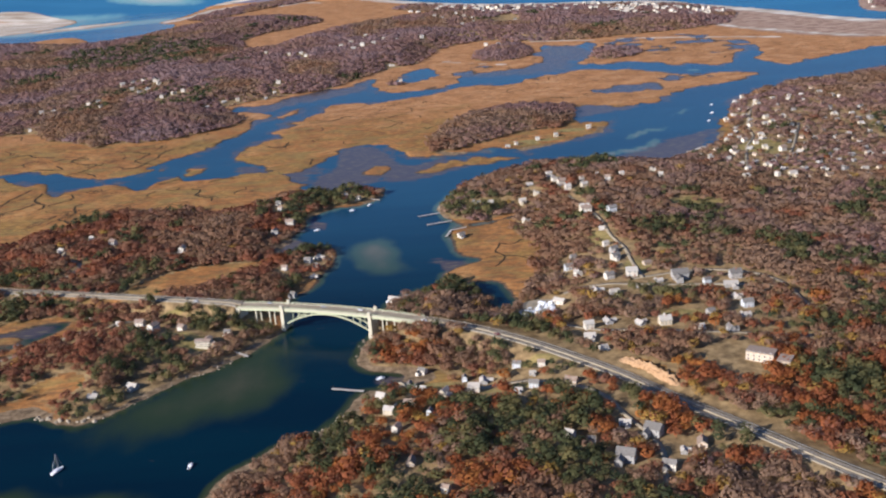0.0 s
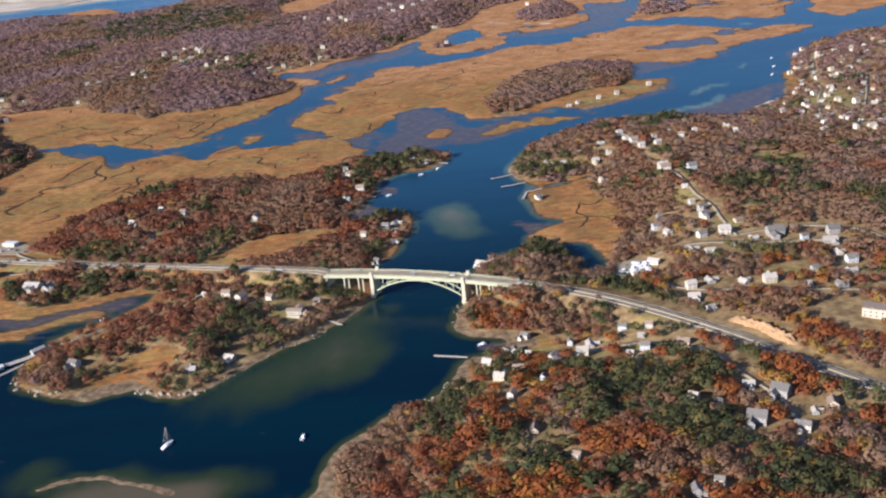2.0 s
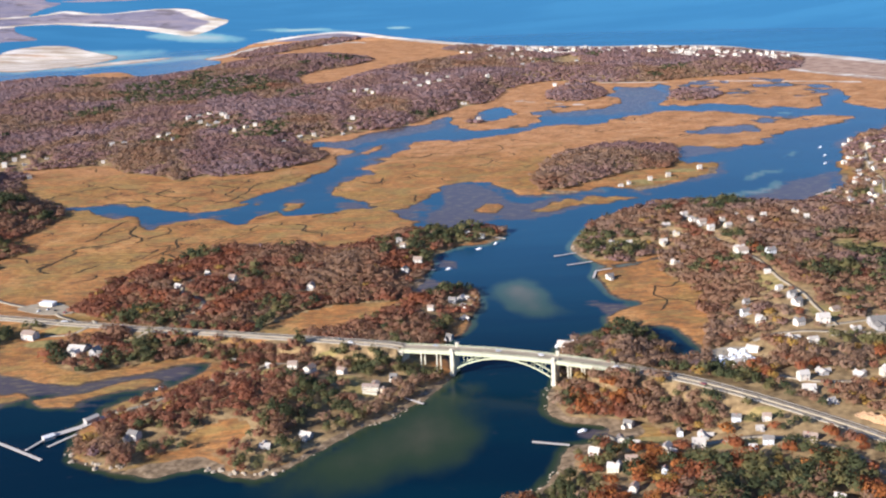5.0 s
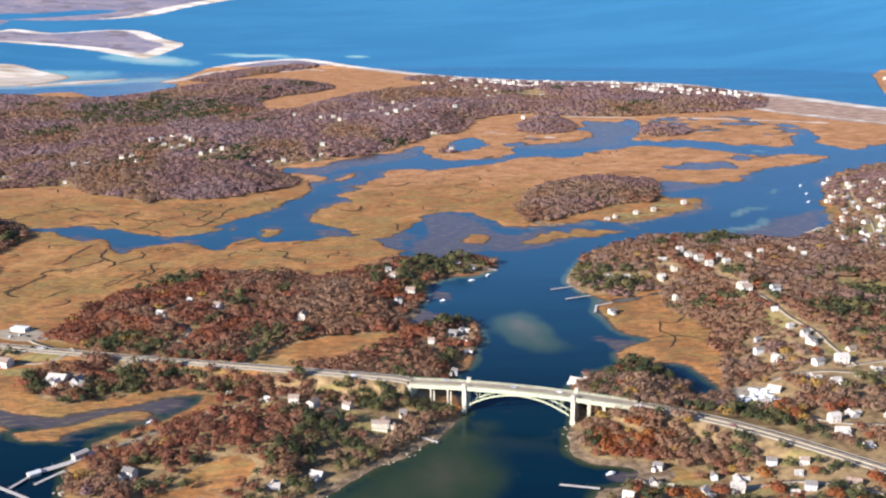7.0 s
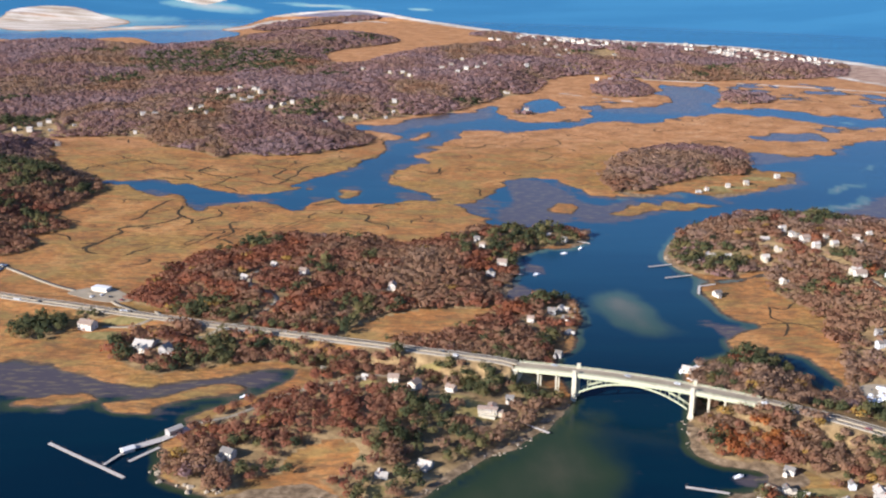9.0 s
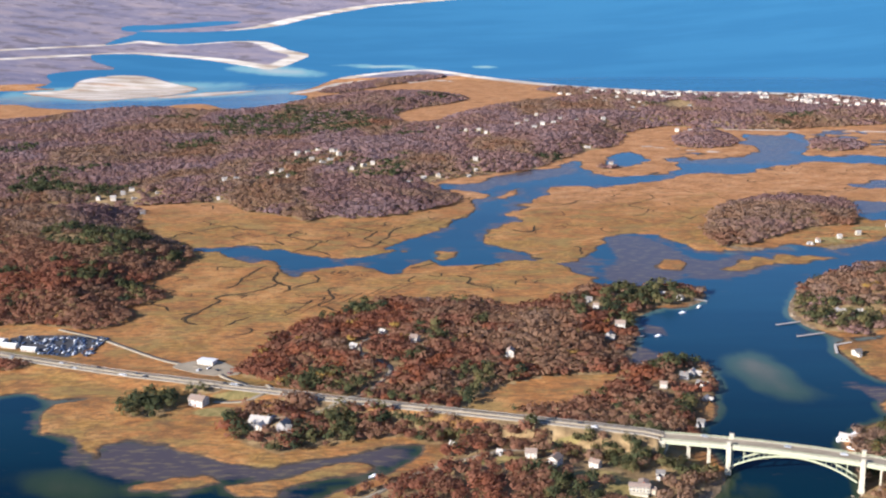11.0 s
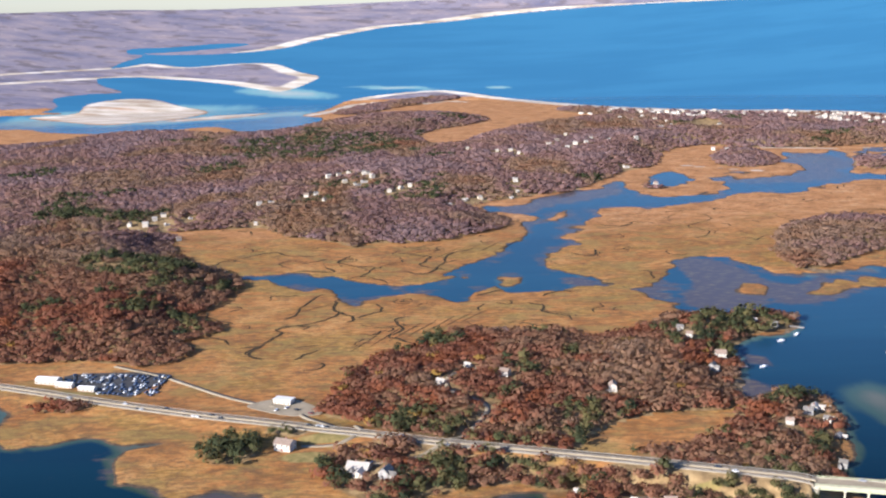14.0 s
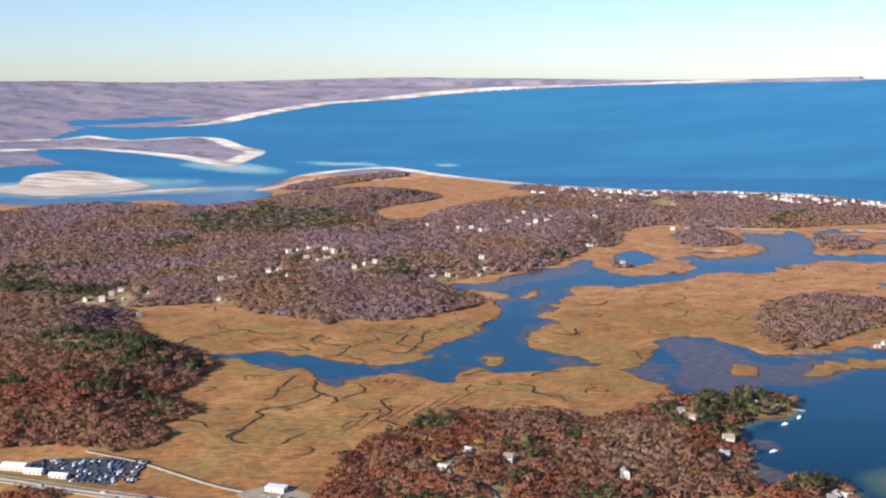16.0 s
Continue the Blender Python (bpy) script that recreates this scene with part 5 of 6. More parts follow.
def build_bridge():
    root = new("arch_bridge")
    root.matrix_basis = BRIDGE
    tagged(root, "pale green steel deck arch road bridge on concrete piers", "bridge")
    first, last, half = -44.0, 128.0, 6.3
    stations = np.linspace(first, last, 44)
    bm = bmesh.new()
    rings = []
    for s in stations:
        z = deck_z(s)
        rings.append([bm.verts.new((s, o, z + h)) for o, h in ((-half, -0.9), (half, -0.9), (half, 0), (half - 1.0, 0), (half - 1.0, -0.2), (-half + 1.0, -0.2), (-half + 1.0, 0), (-half, 0))])
    for a, b in zip(rings[:-1], rings[1:]):
        for i in range(8):
            bm.faces.new((a[i], a[(i + 1) % 8], b[(i + 1) % 8], b[i]))
    bm.faces.new(rings[0])
    bm.faces.new(rings[-1][::-1])
    bmesh.ops.recalc_face_normals(bm, faces=bm.faces[:])
    part("deck", bm, CONCRETE, root, "pale concrete bridge deck with raised walks")
    line = [(s, 0, deck_z(s)) for s in stations]
    v, f = ribbon(line, half - 1.02, -0.17)
    me = raw_mesh("roadway", v, f, LIGHT_ASPHALT)
    new("roadway", me).parent = root
    for side in (-1, 1):
        bm = bmesh.new()
        sweep(bm, [(s, side * (half - 0.7), deck_z(s) - 1.9) for s in stations], 0.5, 2.0)
        part("girder", bm, STEEL, root, "pale green steel edge girder")
        bm = bmesh.new()
        for h in (0.45, 0.8, 1.15):
            sweep(bm, [(s, side * (half - 0.15), deck_z(s) + h) for s in stations], 0.14, 0.14)
        for s in np.arange(first, last + 0.1, 2.0):
            bar(bm, (s, side * (half - 0.15), deck_z(s)), (s, side * (half - 0.15), deck_z(s) + 1.25), 0.2)
        part("railing", bm, STEEL, root, "pale green steel railing")
        # arch rib with its spandrel posts
        bm = bmesh.new()
        rib = []
        for k in range(25):
            u = k / 24
            s = 3.0 + (SPAN - 6.0) * u
            rib.append((s, side * 4.3, 6.2 + 11.4 * (1 - (2 * u - 1) ** 2)))
        sweep(bm, rib, 0.75, 1.15)
        part("arch_rib", bm, STEEL, root, "pale green curved steel arch rib")
        for k in range(2, 23, 2):
            s, o, z = rib[k]
            if deck_z(s) - 2.9 - z > 0.6:
                bm = bmesh.new()
                bar(bm, (s, o, z), (s, o, deck_z(s) - 2.0), 0.42, 0.42)
                part("spandrel_post", bm, STEEL, root)
    for k in range(1, 24, 2):
        u = k / 24
        s, z = 3.0 + (SPAN - 6.0) * u, 6.2 + 11.4 * (1 - (2 * u - 1) ** 2)
        bm = bmesh.new()
        bar(bm, (s, -4.3, z), (s, 4.3, z), 0.4, 0.6)
        part("cross_brace", bm, STEEL, root)
    for s in np.arange(first + 2, last, 5.0):
        bm = bmesh.new()
        bar(bm, (s, -half + 0.6, deck_z(s) - 1.5), (s, half - 0.6, deck_z(s) - 1.5), 0.4, 1.1)
        part("floor_beam", bm, STEEL, root)
    # the two great piers: a pylon on each side, a cross wall and a footing
    for s in (0.0, SPAN):
        pier = new("pier")
        pier.parent = root
        tagged(pier, "tall pale concrete pier with two pylons")
        for side in (-1, 1):
            bm = bmesh.new()
            box(bm, s - 1.9, s + 1.9, side * 5.6 - 1.7, side * 5.6 + 1.7, -4, 3.2)
            box(bm, s - 1.55, s + 1.55, side * 5.6 - 1.45, side * 5.6 + 1.45, 3.2, deck_z(s) + 0.4)
            box(bm, s - 1.25, s + 1.25, side * (half + 0.7) - 0.8, side * (half + 0.7) + 0.8, deck_z(s) + 0.4, deck_z(s) + 2.6)
            box(bm, s - 1.5, s + 1.5, side * (half + 0.7) - 1.05, side * (half + 0.7) + 1.05, deck_z(s) + 2.6, deck_z(s) + 3.0)
            part("pylon", bm, CONCRETE, pier)
        part("cross_wall", boxed(s - 0.9, s + 0.9, -4.1, 4.1, -4, 14.5), CONCRETE, pier)
        part("cap_beam", boxed(s - 1.2, s + 1.2, -4.1, 4.1, deck_z(s) - 4.0, deck_z(s) - 2.0), CONCRETE, pier)
    for s in (-27.0, -13.5, SPAN + 11.0, SPAN + 22.0, SPAN + 33.0):
        bent = new("bent")
        bent.parent = root
        tagged(bent, "concrete bent with paired columns")
        for side in (-1, 1):
            part("column", boxed(s - 0.55, s + 0.55, side * 4.2 - 0.55, side * 4.2 + 0.55, -1, deck_z(s) - 3.8, bevel=0.1), CONCRETE, bent)
        part("cap_beam", boxed(s - 0.9, s + 0.9, -5.7, 5.7, deck_z(s) - 3.8, deck_z(s) - 2.6, bevel=0.1), CONCRETE, bent)
    for s in (first, last):
        part("abutment", boxed(s - 2.2, s + 2.2, -half - 0.6, half + 0.6, -1, deck_z(s) - 0.92), CONCRETE, root, "pale concrete abutment")


build_bridge()


def repeat(pieces, m):
    """A copy of a thing whose pieces are listed, parents first, at the pose m; the copies share the meshes."""
    made = {}
    for o in pieces:
        c = o.copy()
        scene.collection.objects.link(c)
        if o.parent in made:
            c.parent = made[o.parent]
            c.matrix_parent_inverse = o.matrix_parent_inverse
        made[o] = c
    made[pieces[0]].matrix_basis = m
    return made[pieces[0]]


def listed(ob):
    return [ob, *ob.children_recursive]


def discard(pieces):
    for o in pieces[::-1]:
        bpy.data.objects.remove(o, do_unlink=True)


def heights(spots):
    """Ground heights under a list of (x, y, ...)."""
    return ground_height(np.array([float(s[0]) for s in spots]), np.array([float(s[1]) for s in spots]))[0]


# ---- roads ----
def ground_at(x, y):
    return float(ground_height(np.array([x]), np.array([y]))[0][0])


def strip(name, line, half, lift, mat, label, category, base=None, parent=None, kind="structure"):
    v, f = ribbon(line, half, lift, base)
    ob = new(name, raw_mesh(name, v, f, mat))
    if parent is not None:
        ob.parent = parent
        return tagged(ob, label)
    return tagged(ob, label, category, kind=kind)


def build_roads():
    s_along = ROAD_LINE[:, 0] * 0.9323 - ROAD_LINE[:, 1] * 0.3618
    west, east = ROAD_LINE[s_along < -43], ROAD_LINE[s_along > 127]
    for run, join in ((west, BRIDGE @ Vector((-44, 0, deck_z(-44)))), (east, BRIDGE @ Vector((128, 0, deck_z(128))))):
        run = np.concatenate([run, [join]]) if run is west else np.concatenate([[join], run])
        road = strip("road", run, 5.9, -0.06, LIGHT_ASPHALT, "sunlit four-lane highway with pale shoulders", "road", base=0.8)
        for lanes in ((-5.0, -0.6), (0.6, 5.0)):
            strip("carriageway", run, lanes, 0.0, ASPHALT, "grey two-lane carriageway", "", parent=road)
            middle = (lanes[0] + lanes[1]) / 2
            strip("lane_line", run, (middle - 0.07, middle + 0.07), 0.03, PAINT_WHITE, "", "", parent=road)
        strip("median_barrier", run, (-0.4, 0.4), 0.8, LIGHT_ASPHALT, "pale concrete median barrier", "", base=0.85, parent=road)
        for o in (-5.7, 5.7):
            strip("guard_rail", run, (o - 0.12, o + 0.12), 0.8, GALVANISED, "galvanised steel guard rail", "", base=0.35, parent=road)
    for k, points in enumerate(LANES):
        p = spline(points, False, 8)
        z = ground_height(p[:, 0], p[:, 1])[0]
        z = np.maximum(np.convolve(np.pad(z, 2, "edge"), np.ones(5) / 5, "valid"), z) + 0.3
        strip("road", np.c_[p, z], 2.0 if k else 2.4, 0.0, LIGHT_ASPHALT, "narrow pale country lane", "road", base=1.2)


GALVANISED = material("galvanised_steel", [(0.17, 0.155, 0.13), (0.25, 0.23, 0.20)], 2.0, 0.6, 0, metal=0.3)
build_roads()

# ---- houses ----
WALLS = [("white", material("white_clapboard", [(0.50, 0.45, 0.37), (0.64, 0.575, 0.48)], 1.2, 0.7, 0.1, per_object=0.1)),
         ("cream", material("cream_clapboard", [(0.44, 0.375, 0.27), (0.55, 0.475, 0.35)], 1.2, 0.7, 0.1, per_object=0.08)),
         ("grey shingled", material("grey_shingle", [(0.24, 0.22, 0.20), (0.38, 0.36, 0.33)], 0.8, 0.9, 0.2, per_object=0.12)),
         ("tan", material("tan_clapboard", [(0.46, 0.36, 0.26), (0.60, 0.49, 0.37)], 1.2, 0.75, 0.1, per_object=0.1)),
         ("pale blue", material("pale_blue_clapboard", [(0.46, 0.48, 0.49), (0.58, 0.60, 0.60)], 1.2, 0.7, 0.1, per_object=0.08))]
ROOFS = [("dark grey", material("dark_grey_shingles", [(0.12, 0.108, 0.095), (0.22, 0.20, 0.175)], 0.9, 0.9, 0.2, per_object=0.15)),
         ("brown", material("brown_shingles", [(0.20, 0.145, 0.11), (0.32, 0.24, 0.18)], 0.9, 0.9, 0.2, per_object=0.15)),
         ("pale grey", material("pale_grey_shingles", [(0.33, 0.295, 0.25), (0.46, 0.415, 0.355)], 0.9, 0.85, 0.2, per_object=0.12))]
TRIM = material("white_trim", [(0.60, 0.58, 0.54), (0.70, 0.68, 0.64)], 1.0, 0.6, 0)
BRICK = material("red_brick", [(0.24, 0.10, 0.07), (0.34, 0.16, 0.11)], 0.5, 0.9, 0.2)
DECKING = material("silvered_timber", [(0.34, 0.30, 0.25), (0.52, 0.47, 0.41)], 0.7, 0.9, 0.2)
DOOR = material("dark_red_door", [(0.16, 0.04, 0.03), (0.22, 0.06, 0.05)], 0.5, 0.5, 0)


def glass_material():
    n = Net("window_glass")
    color = n.ramp(n.noise(1.0, 2), [(0.4, (0.03, 0.04, 0.05)), (0.6, (0.06, 0.075, 0.09))])
    return n.done(color, 0.08, 0.6)


GLASS = glass_material()


def gable_wall(bm, x0, x1, y0, y1, z0, eave, rise, across=False):
    """Walls with two gables; across: the ridge runs along y."""
    if across:
        m = Matrix.Translation(((x0 + x1) / 2, (y0 + y1) / 2, 0)) @ Matrix.Rotation(math.pi / 2, 4, "Z")
        a, b = (y1 - y0) / 2, (x1 - x0) / 2
    else:
        m = Matrix.Translation(((x0 + x1) / 2, (y0 + y1) / 2, 0))
        a, b = (x1 - x0) / 2, (y1 - y0) / 2
    ends = []
    for x in (-a, a):
        ends.append([bm.verts.new(m @ Vector((x, y, z))) for y, z in ((-b, z0), (b, z0), (b, eave), (0, eave + rise), (-b, eave))])
    bm.faces.new(ends[0][::-1])
    bm.faces.new(ends[1])
    for i in range(5):
        bm.faces.new((ends[0][i], ends[0][(i + 1) % 5], ends[1][(i + 1) % 5], ends[1][i]))
    bmesh.ops.recalc_face_normals(bm, faces=bm.faces[:])
    return m, a, b


def gable_roof(bm, m, a, b, eave, rise, over=0.45, thick=0.22):
    """Two thick slopes that overhang the walls."""
    k = rise / b
    prof = [(-b - over, eave - over * k), (0, eave + rise), (b + over, eave - over * k), (b + over, eave - over * k + thick * 1.3), (0, eave + rise + thick * 1.3),
            (-b - over, eave - over * k + thick * 1.3)]
    ends = [[bm.verts.new(m @ Vector((x, y, z + 0.02))) for y, z in prof] for x in (-a - over, a + over)]
    for i in range(6):
        bm.faces.new((ends[0][i], ends[0][(i + 1) % 6], ends[1][(i + 1) % 6], ends[1][i]))
    for e in ends:
        bm.faces.new((e[0], e[1], e[4], e[5]))
        bm.faces.new((e[1], e[2], e[3], e[4]))
    bmesh.ops.recalc_face_normals(bm, faces=bm.faces[:])


def house_template(wall, roof, length, depth, storeys, wing, near, seed):
    r = random.Random(seed)
    root = new("house")
    tagged(root, f"{wall[0]} gabled wooden house with {roof[0]} shingle roof among trees", "house", "houses in the woods")
    eave, rise = 2.9 * storeys, depth * r.uniform(0.3, 0.42)
    a, b = length / 2, depth / 2
    bm = bmesh.new()
    m, ga, gb = gable_wall(bm, -a, a, -b, b, -2.5, eave, rise)
    part("wall", bm, wall[1], root)
    bm = bmesh.new()
    gable_roof(bm, m, ga, gb, eave, rise)
    top = part("roof", bm, roof[1], root)
    cx = r.uniform(-0.5, 0.5) * a
    part("chimney", boxed(cx - 0.45, cx + 0.45, 0.5, 1.3, eave, eave + rise + 0.9, bevel=0.05), BRICK, top, "red brick chimney")
    if wing:
        side = r.choice((-1, 1))
        wx = side * a * 0.45
        w, d = length * 0.42, depth * 0.75
        bm = bmesh.new()
        m, ga, gb = gable_wall(bm, wx - w / 2, wx + w / 2, -b - d, -b + 0.5, -2.5, eave * 0.72, rise * 0.7, True)
        part("wing_wall", bm, wall[1], root)
        bm = bmesh.new()
        gable_roof(bm, m, ga, gb, eave * 0.72, rise * 0.7)
        part("wing_roof", bm, roof[1], root)
    if near:
        for side, face in ((-1, -b), (1, b)):
            for s in range(storeys):
                n = max(2, int(length / 3.2))
                for i in range(n):
                    x = -a + (i + 0.5) * length / n
                    if side < 0 and wing and abs(x - wx) < w / 2 + 0.5:
                        continue
                    y = face + side * 0.02
                    if side < 0 and s == 0 and i == n // 2:
                        door = part("door", boxed(x - 0.55, x + 0.55, y - 0.06, y + 0.06, 0.1, 2.2), DOOR, root, "dark red front door")
                        part("step", boxed(x - 0.9, x + 0.9, y - 1.0, y - 0.08, -1.0, 0.08), CONCRETE, door)
                        continue
                    win = part("window", boxed(x - 0.62, x + 0.62, y - 0.05, y + 0.05, 0.85 + 2.8 * s, 2.35 + 2.8 * s), TRIM, root)
                    part("pane", boxed(x - 0.48, x + 0.48, y + side * 0.05 - 0.02, y + side * 0.05 + 0.02, 1.0 + 2.8 * s, 2.2 + 2.8 * s), GLASS, win)
        for end in (-1, 1):
            x = end * (a + 0.02)
            for s in range(storeys):
                for y in (-b * 0.45, b * 0.45):
                    win = part("window", boxed(x - 0.05, x + 0.05, y - 0.55, y + 0.55, 0.85 + 2.8 * s, 2.35 + 2.8 * s), TRIM, root)
                    part("pane", boxed(x + end * 0.05 - 0.02, x + end * 0.05 + 0.02, y - 0.42, y + 0.42, 1.0 + 2.8 * s, 2.2 + 2.8 * s), GLASS, win)
        if r.random() < 0.6:
            deck = part("deck", boxed(-a * 0.8, a * 0.1, b + 0.05, b + 3.2, 0.2, 0.45), DECKING, root, "weathered timber deck")
            for px in (-a * 0.75, a * 0.05):
                part("post", boxed(px - 0.1, px + 0.1, b + 2.9, b + 3.1, -2.5, 0.19), DECKING, deck)
    return root


def place_homes(homes, templates, seed, group, lean):
    r = random.Random(seed)
    for (x, y, size), z in zip(homes, heights(homes) + 0.1):
        pieces, length = templates[r.randrange(len(templates))]
        k = (0.64 if y < 330 else 0.56 if x < 480 else 0.52) * size / length
        turn = radians(lean + r.choice((0, 90, 0, 180)) + r.uniform(-18, 18))
        gx, gy, gz = far_fold(np.array([x]), np.array([y]), np.array([z]))
        h = min(0.95, max(0.62, k))
        made = repeat(pieces, Matrix.LocRotScale((gx[0], gy[0], gz[0]), Euler((0, 0, turn)), (k, k * r.uniform(0.9, 1.1), h)))
        tagged(made, group=group)


def join_cottages(homes, templates, seed, lean):
    """The small cottages far off along the sea, in one mesh."""
    r = random.Random(seed)
    bm = bmesh.new()
    mats = []
    for (x, y, size), z in zip(homes, heights(homes) + 0.1):
        pieces, length = templates[r.randrange(len(templates))]
        k = 0.62 * size / length
        m = Matrix.LocRotScale((x, y, z), Euler((0, 0, radians(lean + r.choice((0, 90)) + r.uniform(-18, 18)))), (k, k, min(0.95, k)))
        for o in pieces[1:]:
            mat = o.data.materials[0]
            if mat not in mats:
                mats.append(mat)
            nv, nf = len(bm.verts), len(bm.faces)
            bm.from_mesh(o.data)
            bm.verts.ensure_lookup_table()
            bm.faces.ensure_lookup_table()
            for v in bm.verts[nv:]:
                v.co = m @ v.co
            for f in bm.faces[nf:]:
                f.material_index = mats.index(mat)
    me = bpy.data.meshes.new("beach_cottages")
    bm.to_mesh(me)
    bm.free()
    for mat in mats:
        me.materials.append(mat)
    tagged(new("beach_cottages", me), "pale gabled cottages in rows behind the beach", "houses", kind="stuff")


def build_houses():
    near, far = [], []
    specs = [(0, 0, 11, 8, 2, True), (0, 2, 12, 8, 1, True), (0, 1, 10, 8, 2, False), (2, 0, 11, 8, 2, True), (3, 1, 12, 8, 1, False), (1, 2, 12, 9, 2, True),
             (0, 2, 9, 7, 2, False), (4, 0, 10, 7.5, 2, False), (2, 2, 12, 8, 1, True)]
    for i, (w, r, length, depth, storeys, wing) in enumerate(specs):
        near.append((listed(house_template(WALLS[w], ROOFS[r], length, depth, storeys, wing, True, 100 + i)), length))
        far.append((listed(house_template(WALLS[w], ROOFS[r], length, depth, storeys, wing, False, 200 + i)), length))
    bright = [far[i] for i in (0, 1, 2, 5, 6, 1, 6, 8)]
    place_homes(EAST_HOMES, near + [near[1], near[6]], 1, "houses above the river", 10)
    place_homes(SHORE_HOMES, near + [near[0], near[6]], 2, "houses by the east shore", -20)
    place_homes(POINT_HOMES, [near[i] for i in (0, 1, 2, 5, 6, 8)], 3, "houses on the point", 5)
    place_homes(WEST_HOMES, [near[i] for i in (0, 1, 2, 3, 6, 8)], 4, "houses on the west bank", -20)
    place_homes(HILL_HOMES, bright, 5, "houses on the far hill", 15)
    place_homes(SEA_HOMES, bright, 6, "houses towards the sea", 0)
    place_homes(TOWN_HOMES, [far[i] for i in (1, 5, 8, 4, 2, 5)], 7, "houses of the village", 25)
    place_homes(TOWN_HOMES_EAST, [far[i] for i in (1, 5, 8, 4, 6, 5)], 8, "houses of the village", 25)
    place_homes(VILLAGE_HOMES, [far[i] for i in (4, 5, 8, 3, 5, 4, 1)], 10, "houses of the village", 25)
    join_cottages(BEACH_HOMES, bright, 9, -25)
    for pieces, _ in near + far:
        discard(pieces)


build_houses()


def build_villa():
    """The large cream house on the lawn by the bridge."""
    root = new("villa")
    root.matrix_basis = pose(-66, -38, ground_at(-66, -38) + 0.1, 0, 0, -12) @ Matrix.Scale(0.72, 4)
    tagged(root, "large cream house with low hipped roofs on a lawn", "house")
    wall, roof = WALLS[1][1], ROOFS[1][1]
    for x0, x1, y0, y1, h, name in ((-9, 9, -4.5, 3.5, 5.6, "main"), (-1, 7, 3.5, 11, 5.2, "rear"), (9, 14, -3, 3, 3.0, "garage")):
        bm = bmesh.new()
        m, a, b = gable_wall(bm, x0, x1, y0, y1, -2.5, h, 1.3, name == "rear")
        block = part("wall", bm, wall, root)
        bm = bmesh.new()
        gable_roof(bm, m, a, b, h, 1.3, 0.7)
        part("roof", bm, roof, root, "low brown shingle roof")
        if name == "main":
            for s in (0, 1):
                for i in range(6):
                    x = -7.6 + i * 3.0
                    win = part("window", boxed(x - 0.9, x + 0.9, -4.6, -4.48, 0.7 + 2.7 * s, 2.3 + 2.7 * s), TRIM, block)
                    win.parent = root
                    part("pane", boxed(x - 0.75, x + 0.75, -4.65, -4.6, 0.85 + 2.7 * s, 2.15 + 2.7 * s), GLASS, win)
    part("terrace", boxed(-8, 8, -9.0, -4.6, -2.5, 0.2), CONCRETE, root, "pale stone terrace")
    part("chimney", boxed(3, 4.2, -0.6, 0.4, 5, 8.4, bevel=0.06), BRICK, root)


def flat_block(name, label, category, x, y, turn, wide, deep, high, wall, roof, rows=2, pitch=0.0):
    root = new(name)
    root.matrix_basis = pose(x, y, ground_at(x, y), 0, 0, turn)
    tagged(root, label, category)
    if pitch:
        bm = bmesh.new()
        m, a, b = gable_wall(bm, -wide / 2, wide / 2, -deep / 2, deep / 2, -2, high, pitch)
        part("wall", bm, wall, root)
        bm = bmesh.new()
        gable_roof(bm, m, a, b, high, pitch, 0.4)
        part("roof", bm, roof, root)
    else:
        part("wall", boxed(-wide / 2, wide / 2, -deep / 2, deep / 2, -3, high), wall, root)
        part("roof", boxed(-wide / 2 - 0.4, wide / 2 + 0.4, -deep / 2 - 0.4, deep / 2 + 0.4, high + 0.002, high + 0.6), roof, root)
    for s in range(rows):
        n = int(wide / 3.6)
        for i in range(n):
            cx = -wide / 2 + (i + 0.5) * wide / n
            win = part("window", boxed(cx - 0.8, cx + 0.8, -deep / 2 - 0.06, -deep / 2 + 0.04, 0.9 + 2.9 * s, 2.4 + 2.9 * s), TRIM, root)
            part("pane", boxed(cx - 0.66, cx + 0.66, -deep / 2 - 0.1, -deep / 2 - 0.05, 1.02 + 2.9 * s, 2.28 + 2.9 * s), GLASS, win)
    return root


def build_large_buildings():
    build_villa()
    tan, brown = WALLS[3][1], ROOFS[1][1]
    flat_block("apartment_building", "three-storey tan apartment building with flat brown roof", "building", 368, -166, -32, 20, 11, 7, tan, brown, 3)
    flat_block("apartment_wing", "tan apartment wing with flat brown roof", "building", 381, -181, 58, 12, 9, 7, tan, brown, 3)
    white, pale = WALLS[0][1], ROOFS[2][1]
    flat_block("boat_shed", "long white metal boat shed beside the marsh", "shed", 240, -2, -38, 10, 6, 3.2, white, pale, 1, 1.8)
    flat_block("boat_shed", "white boatyard workshop with pale roof", "shed", 222, -27, 20, 11, 6, 3.6, white, pale, 1, 1.8)
    flat_block("yard_shed", "long white metal shed beside the vehicle yard", "shed", -606, 291, -14, 20, 10, 3.8, white, TRIM, 1, 1.6)
    flat_block("yard_shed", "white yard office with pale roof", "shed", -588, 279, -14, 15, 6, 3.2, white, TRIM, 1, 1.3)
    flat_block("yard_shed", "low white garage in the vehicle yard", "shed", -566, 268, -16, 15, 5.5, 3.0, white, TRIM, 1, 1.2)
    flat_block("roadside_store", "white roadside store with flat roof", "building", -396, 226, -20, 15, 8, 3.4, white, TRIM, 1)
    flat_block("wharf_house", "white wharf building by the water", "building", 94, 44, -30, 11, 5, 3.6, white, pale, 1, 1.6)


build_large_buildings()


